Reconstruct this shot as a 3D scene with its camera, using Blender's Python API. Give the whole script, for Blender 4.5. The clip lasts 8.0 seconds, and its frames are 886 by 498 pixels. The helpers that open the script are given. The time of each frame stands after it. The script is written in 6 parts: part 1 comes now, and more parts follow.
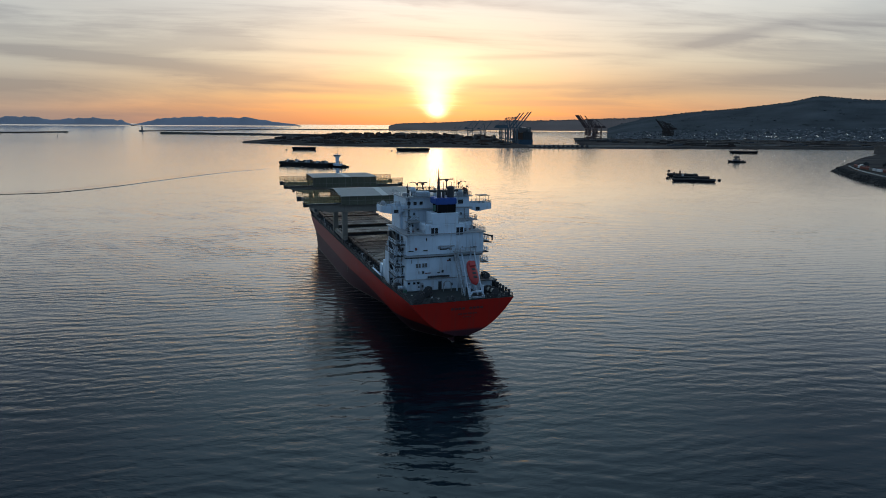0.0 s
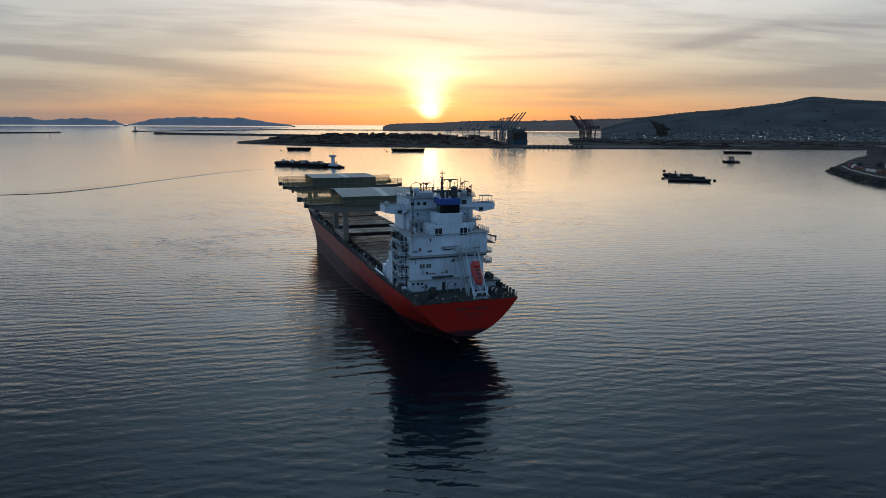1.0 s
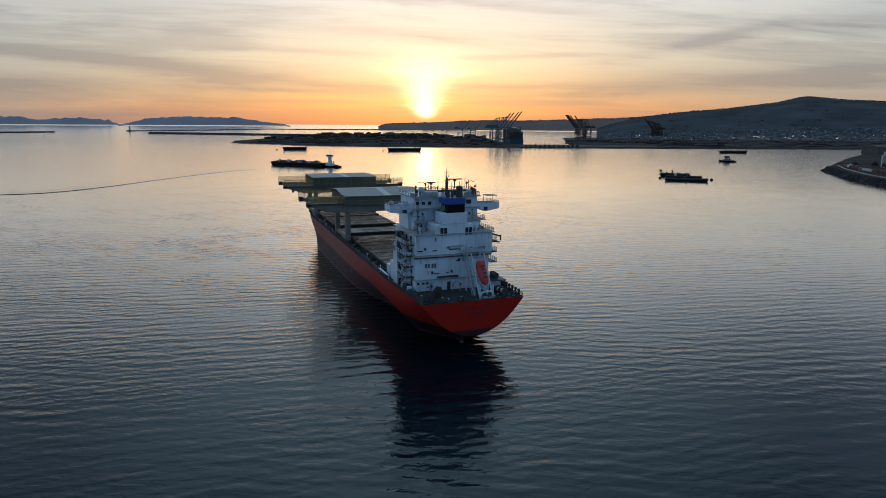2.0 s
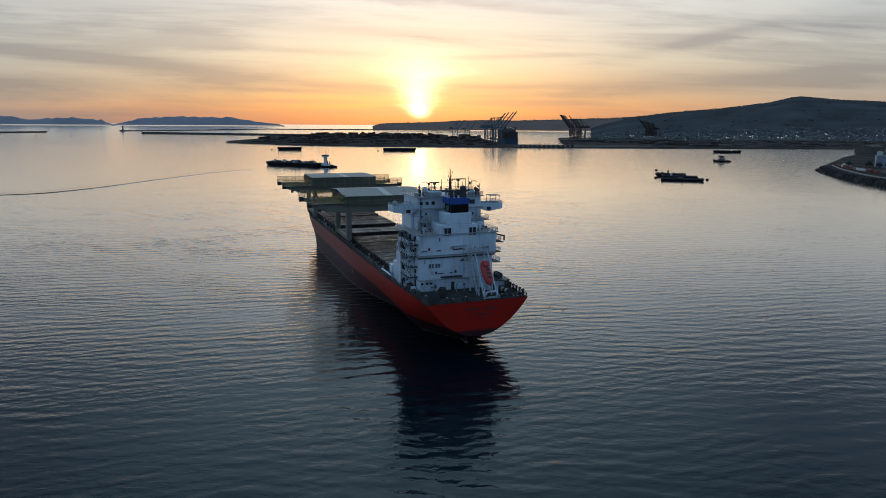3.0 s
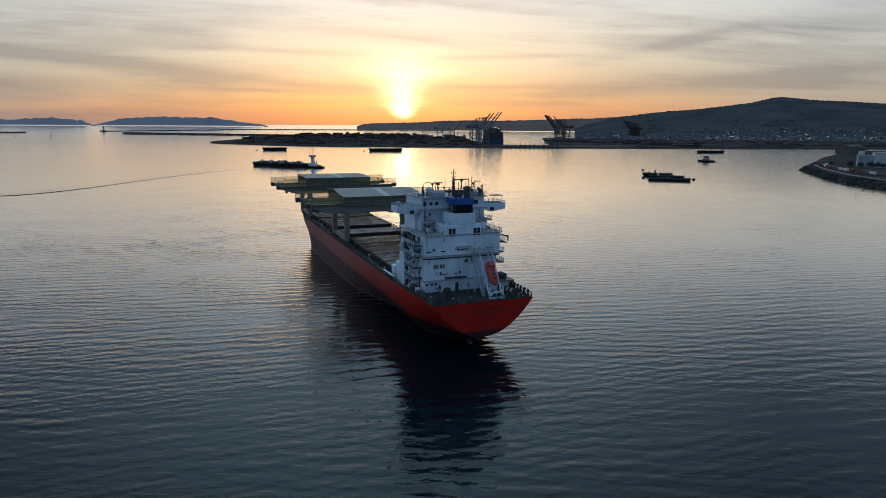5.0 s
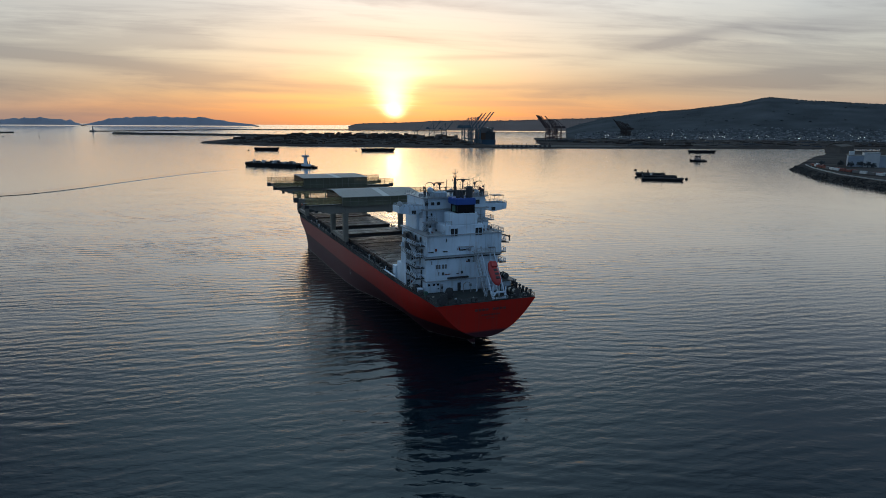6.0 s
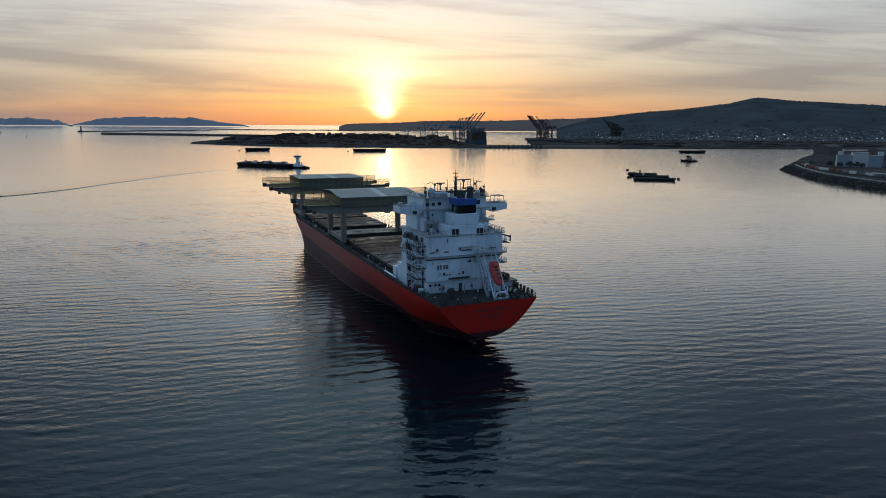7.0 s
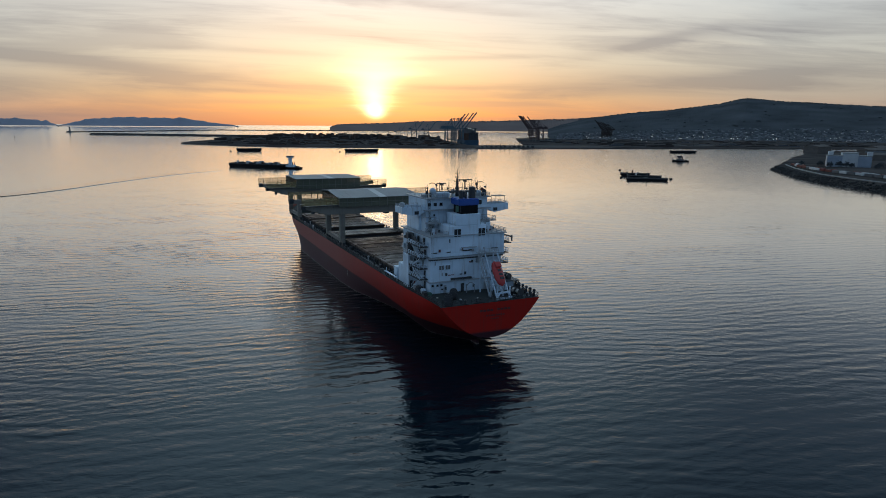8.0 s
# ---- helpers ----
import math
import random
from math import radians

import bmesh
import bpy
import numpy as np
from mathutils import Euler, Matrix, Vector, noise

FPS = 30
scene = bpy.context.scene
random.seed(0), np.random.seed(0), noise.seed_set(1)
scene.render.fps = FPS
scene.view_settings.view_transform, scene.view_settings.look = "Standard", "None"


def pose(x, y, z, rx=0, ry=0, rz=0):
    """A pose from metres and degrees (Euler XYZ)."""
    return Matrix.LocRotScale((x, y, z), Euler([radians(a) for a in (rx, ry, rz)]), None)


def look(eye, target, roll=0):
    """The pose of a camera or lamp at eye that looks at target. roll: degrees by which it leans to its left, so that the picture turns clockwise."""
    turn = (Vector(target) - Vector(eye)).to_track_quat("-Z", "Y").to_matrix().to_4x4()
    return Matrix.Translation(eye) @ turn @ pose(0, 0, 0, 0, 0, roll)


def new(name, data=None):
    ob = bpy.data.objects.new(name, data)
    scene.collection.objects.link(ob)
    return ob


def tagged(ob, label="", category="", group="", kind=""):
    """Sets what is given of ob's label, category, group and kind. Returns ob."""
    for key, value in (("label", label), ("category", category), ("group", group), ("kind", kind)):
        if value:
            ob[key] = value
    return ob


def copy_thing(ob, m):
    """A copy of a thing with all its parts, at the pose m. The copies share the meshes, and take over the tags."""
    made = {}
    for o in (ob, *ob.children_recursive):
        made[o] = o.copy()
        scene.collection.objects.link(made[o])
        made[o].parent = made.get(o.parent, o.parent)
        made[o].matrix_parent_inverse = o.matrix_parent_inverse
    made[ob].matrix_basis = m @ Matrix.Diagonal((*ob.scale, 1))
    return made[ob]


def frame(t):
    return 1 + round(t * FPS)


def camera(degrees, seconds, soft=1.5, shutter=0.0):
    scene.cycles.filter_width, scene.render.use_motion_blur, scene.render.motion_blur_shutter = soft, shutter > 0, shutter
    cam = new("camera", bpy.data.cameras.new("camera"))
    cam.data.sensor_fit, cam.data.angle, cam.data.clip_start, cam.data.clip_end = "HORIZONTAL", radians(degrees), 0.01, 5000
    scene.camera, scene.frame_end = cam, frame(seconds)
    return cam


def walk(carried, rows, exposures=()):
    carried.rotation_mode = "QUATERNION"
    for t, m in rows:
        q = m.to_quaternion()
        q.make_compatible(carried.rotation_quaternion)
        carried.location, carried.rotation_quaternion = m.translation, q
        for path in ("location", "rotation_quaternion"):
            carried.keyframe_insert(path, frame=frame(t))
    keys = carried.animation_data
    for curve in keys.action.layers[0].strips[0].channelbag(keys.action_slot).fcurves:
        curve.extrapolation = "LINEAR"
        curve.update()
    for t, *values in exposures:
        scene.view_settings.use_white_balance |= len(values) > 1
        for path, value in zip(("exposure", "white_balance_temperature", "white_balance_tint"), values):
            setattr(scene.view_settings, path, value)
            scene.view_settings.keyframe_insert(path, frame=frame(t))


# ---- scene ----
cam = camera(68.1, 8.0, 0.9)
PATH = [
    (0, (-5.22, -1.508, 56.452), (-5.206, 0.458, 56.083), 0.33),
    (0.5, (-6.455, -1.413, 56.439), (-6.433, 0.553, 56.069), 0.33),
    (1, (-7.826, -1.31, 56.434), (-7.794, 0.657, 56.066), 0.33),
    (1.5, (-9.132, -1.175, 56.411), (-9.093, 0.791, 56.042), 0.33),
    (3, (-12.969, -0.511, 56.319), (-12.905, 1.454, 55.95), 0.33),
    (3.5, (-14.238, -0.301, 56.286), (-14.164, 1.664, 55.918), 0.33),
    (4, (-15.564, -0.092, 56.262), (-15.478, 1.873, 55.894), 0.33),
    (4.5, (-16.871, 0.146, 56.264), (-16.772, 2.11, 55.896), 0.33),
    (6, (-21.001, 0.852, 56.226), (-20.863, 2.814, 55.858), 0.33),
    (6.5, (-22.362, 1.108, 56.215), (-22.21, 3.069, 55.847), 0.33),
    (7, (-23.696, 1.315, 56.201), (-23.53, 3.275, 55.834), 0.33),
    (7.5, (-25.068, 1.498, 56.181), (-24.889, 3.457, 55.813), 0.33),
    (8, (-26.55, 1.706, 56.147), (-26.357, 3.664, 55.781), 0.33),
]
walk(cam, [(t, look(eye, target, roll)) for t, eye, target, roll in PATH])

# ---- world, sun ----
SUN_AZ, SUN_EL = -0.3, 1.75          # degrees from +y to the right, degrees up
az, el = radians(SUN_AZ), radians(SUN_EL)
SUN_DIR = Vector((math.sin(az) * math.cos(el), math.cos(az) * math.cos(el), math.sin(el)))


class Nodes:
    """Short calls for building node trees."""

    def __init__(self, tree):
        self.t = tree
        tree.nodes.clear()

    def add(self, kind, **sockets):
        n = self.t.nodes.new(kind)
        for k, v in sockets.items():
            self.put(n.inputs[int(k[1:])] if k[0] == "i" and k[1:].isdigit() else n.inputs[k.replace("_", " ")], v)
        return n

    def put(self, socket, v):
        if isinstance(v, bpy.types.NodeSocket):
            self.t.links.new(v, socket)
        else:
            socket.default_value = v

    def math(self, op, a, b=0.0, c=0.0, clamp=False):
        n = self.t.nodes.new("ShaderNodeMath")
        n.operation, n.use_clamp = op, clamp
        for s, v in zip(n.inputs, (a, b, c)):
            self.put(s, v)
        return n.outputs[0]

    def vec(self, op, a, b=(0, 0, 0)):
        n = self.t.nodes.new("ShaderNodeVectorMath")
        n.operation = op
        self.put(n.inputs[0], a), self.put(n.inputs[1], b)
        return n.outputs["Value"] if op in ("DOT_PRODUCT", "LENGTH") else n.outputs[0]

    def ramp(self, fac, stops, interp="LINEAR"):
        n = self.t.nodes.new("ShaderNodeValToRGB")
        n.color_ramp.interpolation = interp
        e = n.color_ramp.elements
        while len(e) < len(stops):
            e.new(0.5)
        for x, (p, c) in zip(e, stops):
            x.position, x.color = p, (*c, 1) if len(c) == 3 else c
        self.put(n.inputs[0], fac)
        return n.outputs[0]

    def mix(self, fac, a, b, blend="MIX"):
        n = self.t.nodes.new("ShaderNodeMix")
        n.data_type, n.blend_type = "RGBA", blend
        for s, v in ((n.inputs[0], fac), (n.inputs[6], a), (n.inputs[7], b)):
            self.put(s, (*v, 1) if isinstance(v, tuple) and len(v) == 3 else v)
        return n.outputs[2]

    def noise(self, vector, scale, detail=3.0, rough=0.5, lac=2.0, dist=0.0):
        return self.add("ShaderNodeTexNoise", Vector=vector, Scale=scale, Detail=detail, Roughness=rough, Lacunarity=lac, Distortion=dist).outputs[0]

    def mapping(self, vector, scale=(1, 1, 1), rot=(0, 0, 0), loc=(0, 0, 0)):
        return self.add("ShaderNodeMapping", Vector=vector, Scale=scale, Rotation=rot, Location=loc).outputs[0]


def make_world():
    w = bpy.data.worlds.new("sunset_sky")
    scene.world = w
    w.use_nodes = True
    n = Nodes(w.node_tree)
    out = n.add("ShaderNodeOutputWorld")
    ray = n.add("ShaderNodeTexCoord").outputs["Generated"]
    sep = n.add("ShaderNodeSeparateXYZ", Vector=ray)
    up = n.math("ABSOLUTE", sep.outputs[2])
    sky = n.t.nodes.new("ShaderNodeTexSky")
    sky.sky_type, sky.sun_disc = "NISHITA", False
    sky.sun_elevation, sky.sun_rotation = radians(SUN_EL), radians(SUN_AZ)
    sky.air_density, sky.dust_density, sky.ozone_density = 1.0, 1.5, 3.0
    # high thin overcast: warm towards the sun, grey blue away; bright band added above
    toward = n.math("ADD", n.math("MULTIPLY", sep.outputs[1], 0.5), 0.5, clamp=True)
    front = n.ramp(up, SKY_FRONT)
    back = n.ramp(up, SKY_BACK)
    ahead = n.math("GREATER_THAN", sep.outputs[1], 0.05)
    deep = n.math("MAXIMUM", sep.outputs[1], 0.05)
    u, v = n.math("DIVIDE", sep.outputs[0], deep), n.math("DIVIDE", up, deep)
    base = n.mix(n.ramp(toward, [(0.40, (0, 0, 0)), (0.95, (1, 1, 1))], "EASE"), back, front)
    # away from the sun's bearing the low sky turns greyer
    aside = n.math("MULTIPLY", n.ramp(n.math("ABSOLUTE", u), [(0.14, (0, 0, 0)), (0.62, (1, 1, 1))]), ahead)
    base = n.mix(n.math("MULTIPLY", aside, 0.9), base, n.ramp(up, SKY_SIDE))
    # fine streaks drawn out sideways
    flat = n.add("ShaderNodeCombineXYZ", X=n.math("MULTIPLY", u, 2.2), Y=n.math("MULTIPLY", n.math("ADD", v, n.math("MULTIPLY", u, 0.03)), 25.0), Z=0.3).outputs[0]
    fine = n.noise(flat, 1.0, 6.0, 0.58, 2.1, 0.4)
    wide = n.noise(n.mapping(flat, (0.55, 0.42, 1), (0, 0, 0), (4.2, 1.3, 0)), 1.0, 5.0, 0.55, 2.0, 0.6)
    warp_u = n.math("MULTIPLY", n.math("SUBTRACT", wide, 0.5), 2.4)
    warp_v = n.math("MULTIPLY", n.math("SUBTRACT", fine, 0.5), 2.2)

    def bank(u0, v0, w0, h0, slope):
        """Soft frayed patch of cloud at a bearing and height."""
        du = n.math("SUBTRACT", u, u0)
        dv = n.math("SUBTRACT", n.math("SUBTRACT", v, v0), n.math("MULTIPLY", du, slope))
        a = n.math("ADD", n.math("DIVIDE", du, w0), warp_u)
        b = n.math("ADD", n.math("DIVIDE", dv, h0), warp_v)
        r2 = n.math("ADD", n.math("MULTIPLY", a, a), n.math("MULTIPLY", b, b))
        return n.math("MULTIPLY", n.math("POWER", 2.718, n.math("MULTIPLY", r2, -1.0)), ahead)

    thin = n.noise(n.mapping(flat, (1.1, 3.2, 1), (0, 0, 0), (7.7, 2.9, 0)), 1.0, 4.0, 0.6, 2.1, 0.5)
    grey = 0.0
    for u0, v0, w0, h0, slope, gain in BANKS:
        grey = n.math("ADD", grey, n.math("MULTIPLY", bank(u0, v0, w0, h0, slope), gain))
    grey = n.math("ADD", grey, n.math("MULTIPLY", n.ramp(fine, [(0.44, (0, 0, 0)), (0.66, (1, 1, 1))], "EASE"), 0.55))
    grey = n.math("ADD", grey, n.math("MULTIPLY", n.ramp(thin, [(0.50, (0, 0, 0)), (0.72, (1, 1, 1))], "EASE"), 0.18))
    grey = n.math("MINIMUM", grey, 0.9)
    lit = n.math("MULTIPLY", n.ramp(wide, [(0.46, (0, 0, 0)), (0.70, (1, 1, 1))], "EASE"), n.math("SUBTRACT", 1.0, grey))
    base = n.mix(n.math("MULTIPLY", lit, 0.9), base, n.mix(1.0, base, (1.22, 1.18, 1.12), "MULTIPLY"))
    base = n.mix(grey, base, n.mix(1.0, n.mix(0.55, base, (0.52, 0.48, 0.46)), (0.60, 0.60, 0.64), "MULTIPLY"))

    # light scattered by the cloud round the veiled sun, and an added glow above
    frayed = n.math("ADD", n.math("MULTIPLY", n.math("SUBTRACT", fine, 0.5), 1.6), 1.0)
    frayed = n.math("MULTIPLY", frayed, n.math("SUBTRACT", 1.08, n.math("MULTIPLY", grey, 0.6)))

    def halo(u0, v0, width, height, power):
        a = n.math("ADD", n.math("DIVIDE", n.math("SUBTRACT", u, u0), width), n.math("MULTIPLY", warp_v, 0.35))
        b = n.math("DIVIDE", n.math("SUBTRACT", v, v0), height)
        r = n.math("SQRT", n.math("ADD", n.math("MULTIPLY", a, a), n.math("MULTIPLY", b, b)))
        return n.math("MULTIPLY", n.math("POWER", 2.718, n.math("MULTIPLY", n.math("POWER", r, power), -1.0)), ahead)

    total = base
    for u0, v0, wd, ht, pw, col, gain in HALOS:
        g = n.math("MULTIPLY", n.math("MULTIPLY", halo(u0, v0, wd, ht, pw), frayed), gain)
        total = n.mix(1.0, total, n.add("ShaderNodeCombineXYZ", X=n.math("MULTIPLY", g, col[0]), Y=n.math("MULTIPLY", g, col[1]), Z=n.math("MULTIPLY", g, col[2])).outputs[0], "ADD")
    # the veiled disc: a ragged flame, broad above and narrow at its foot
    high = n.math("MULTIPLY", n.math("ADD", v, n.math("MULTIPLY", n.math("SUBTRACT", fine, 0.5), 0.012)), 8.0)
    girth = n.ramp(high, [(0.10, (0.008,) * 3), (0.16, (0.014,) * 3), (0.26, (0.022,) * 3), (0.40, (0.024,) * 3), (0.52, (0.031,) * 3), (0.62, (0.054,) * 3), (0.72, (0.046,) * 3), (0.85, (0.05,) * 3)], "EASE")
    force = n.ramp(high, [(0.07, (0, 0, 0)), (0.17, (1, 1, 1)), (0.36, (1, 1, 1)), (0.55, (0.62, 0.62, 0.62)), (0.70, (0.34, 0.34, 0.34)), (0.95, (0, 0, 0))], "EASE")
    girth = n.math("MULTIPLY", girth, n.math("ADD", 0.25, n.math("MULTIPLY", thin, 1.5)))
    off = n.math("DIVIDE", n.math("ABSOLUTE", n.math("ADD", u, n.math("ADD", 0.004, n.math("MULTIPLY", n.math("SUBTRACT", fine, 0.5), 0.03)))), girth)
    flame = n.math("MULTIPLY", n.math("MULTIPLY", n.math("POWER", 2.718, n.math("MULTIPLY", n.math("POWER", off, 1.9), -1.0)), ahead), n.math("MULTIPLY", force, 1.75))
    total = n.mix(1.0, total, n.add("ShaderNodeCombineXYZ", X=flame, Y=n.math("MULTIPLY", flame, 0.82), Z=n.math("MULTIPLY", flame, 0.46)).outputs[0], "ADD")
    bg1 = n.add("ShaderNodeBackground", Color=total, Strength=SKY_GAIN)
    bg2 = n.add("ShaderNodeBackground", Color=sky.outputs[0], Strength=0.05)
    n.put(out.inputs[0], n.add("ShaderNodeAddShader", i0=bg1.outputs[0], i1=bg2.outputs[0]).outputs[0])


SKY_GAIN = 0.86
# from 0.28 to 0.55: unseen blue-white band added to brighten the water
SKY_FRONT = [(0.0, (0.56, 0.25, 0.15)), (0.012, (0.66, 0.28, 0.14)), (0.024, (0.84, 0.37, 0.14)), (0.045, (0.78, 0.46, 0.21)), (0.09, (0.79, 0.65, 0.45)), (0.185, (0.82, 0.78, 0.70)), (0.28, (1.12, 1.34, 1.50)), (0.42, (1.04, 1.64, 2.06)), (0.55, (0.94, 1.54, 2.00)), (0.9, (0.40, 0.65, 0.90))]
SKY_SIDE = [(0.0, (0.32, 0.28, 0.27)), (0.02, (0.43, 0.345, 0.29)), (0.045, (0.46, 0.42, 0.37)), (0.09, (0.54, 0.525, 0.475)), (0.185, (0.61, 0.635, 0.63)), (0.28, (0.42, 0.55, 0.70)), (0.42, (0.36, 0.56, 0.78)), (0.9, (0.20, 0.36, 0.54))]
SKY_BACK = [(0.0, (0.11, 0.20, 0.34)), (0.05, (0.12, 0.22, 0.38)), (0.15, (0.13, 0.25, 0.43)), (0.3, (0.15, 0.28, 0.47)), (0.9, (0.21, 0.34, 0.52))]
# cloud banks: bearing, height, half width, half height, slope, density
BANKS = [(-0.085, 0.056, 0.09, 0.004, -0.02, 0.6), (0.085, 0.034, 0.05, 0.0025, 0.0, 0.7), (0.12, 0.058, 0.10, 0.004, 0.0, 0.5), (-0.055, 0.027, 0.05, 0.0028, 0.0, 0.5), (-0.21, 0.050, 0.10, 0.004, -0.02, 0.6), (0.10, 0.100, 0.12, 0.004, 0.03, 0.45), (-0.16, 0.105, 0.14, 0.005, -0.04, 0.4), (-0.52, 0.098, 0.26, 0.012, -0.085, 0.85), (-0.62, 0.060, 0.16, 0.011, -0.03, 0.75), (-0.30, 0.070, 0.22, 0.010, -0.09, 0.55), (-0.12, 0.020, 0.12, 0.006, 0.0, 0.7), (-0.22, 0.034, 0.12, 0.004, 0.0, 0.5), (0.13, 0.036, 0.10, 0.004, 0.0, 0.55), (0.22, 0.048, 0.14, 0.006, 0.02, 0.6), (0.16, 0.012, 0.2, 0.004, 0.0, 0.4), (-0.62, 0.014, 0.28, 0.007, 0.0, 0.45), (0.47, 0.070, 0.22, 0.014, 0.0, 0.75), (0.62, 0.088, 0.10, 0.008, 0.05, 0.6), (0.42, 0.130, 0.14, 0.010, 0.22, 0.6), (0.28, 0.060, 0.16, 0.007, 0.0, 0.5), (0.60, 0.150, 0.16, 0.014, 0.12, 0.45), (0.10, 0.172, 0.16, 0.008, -0.06, 0.4), (-0.10, 0.135, 0.14, 0.008, -0.05, 0.35), (-0.45, 0.165, 0.2, 0.014, -0.03, 0.3)]
# glow round the veiled sun: bearing, height, half width, half height, fall-off, colour, gain
# the fourth is an unseen glow high above the sun, added for the water
HALOS = [(-0.004, 0.022, 0.013, 0.009, 2.4, (1.0, 0.82, 0.42), 2.2), (-0.004, 0.050, 0.085, 0.042, 1.4, (1.0, 0.66, 0.26), 0.11), (0.0, 0.105, 0.26, 0.050, 1.8, (1.0, 0.94, 0.80), 0.13), (0.02, 0.28, 0.38, 0.085, 2.0, (0.84, 0.95, 1.0), 0.62), (0.01, 0.026, 0.20, 0.012, 1.5, (1.0, 0.40, 0.02), 0.16)]
make_world()

sun = new("sun", bpy.data.lights.new("sun", "SUN"))
sun.data.energy, sun.data.angle, sun.data.color = 0.003, radians(1.4), (1.0, 0.62, 0.28)
sun.matrix_world = look(SUN_DIR * 900, (0, 0, 0))
scene.view_settings.exposure = 0.0

# ---- materials ----


def material(name, build):
    m = bpy.data.materials.new(name)
    m.use_nodes = True
    n = Nodes(m.node_tree)
    out = n.add("ShaderNodeOutputMaterial")
    b = n.add("ShaderNodeBsdfPrincipled")
    n.put(out.inputs[0], b.outputs[0])
    build(n, b)
    return m


def bump(n, b, height, strength, distance):
    n.put(b.inputs["Normal"], n.add("ShaderNodeBump", Strength=strength, Distance=distance, Height=height).outputs[0])


def worn(name, colour, rough=0.55, metal=0.0, dirt=(0.10, 0.07, 0.05), amount=0.35, scale=0.6, streak=True, vary=0.12, gloss=0.5):
    """Painted or bare surface with broad fading, fine grain and stains that run down."""
    def build(n, b):
        at = n.add("ShaderNodeTexCoord").outputs["Object"]
        broad = n.noise(at, scale * 0.25, 4.0, 0.6)
        fine = n.noise(at, scale * 6, 3.0, 0.6)
        runs = n.noise(n.mapping(at, (scale * 3, scale * 3, scale * 0.25)) if streak else n.mapping(at, (scale,) * 3), 1.0, 4.0, 0.6)
        tint = n.mix(n.ramp(broad, [(0.3, (0, 0, 0)), (0.7, (1, 1, 1))]), tuple(c * (1 - vary) for c in colour), tuple(min(1, c * (1 + vary)) for c in colour))
        mask = n.math("MULTIPLY", n.ramp(runs, [(0.52, (0, 0, 0)), (0.78, (1, 1, 1))]), n.ramp(fine, [(0.3, (0.3, 0.3, 0.3)), (0.7, (1, 1, 1))]))
        n.put(b.inputs["Base Color"], n.mix(n.math("MULTIPLY", mask, amount), tint, dirt))
        n.put(b.inputs["Roughness"], n.math("ADD", rough - 0.1, n.math("MULTIPLY", broad, 0.25)))
        b.inputs["Metallic"].default_value = metal
        b.inputs["Specular IOR Level"].default_value = gloss
        bump(n, b, fine, 0.15, 0.02)
    return material(name, build)


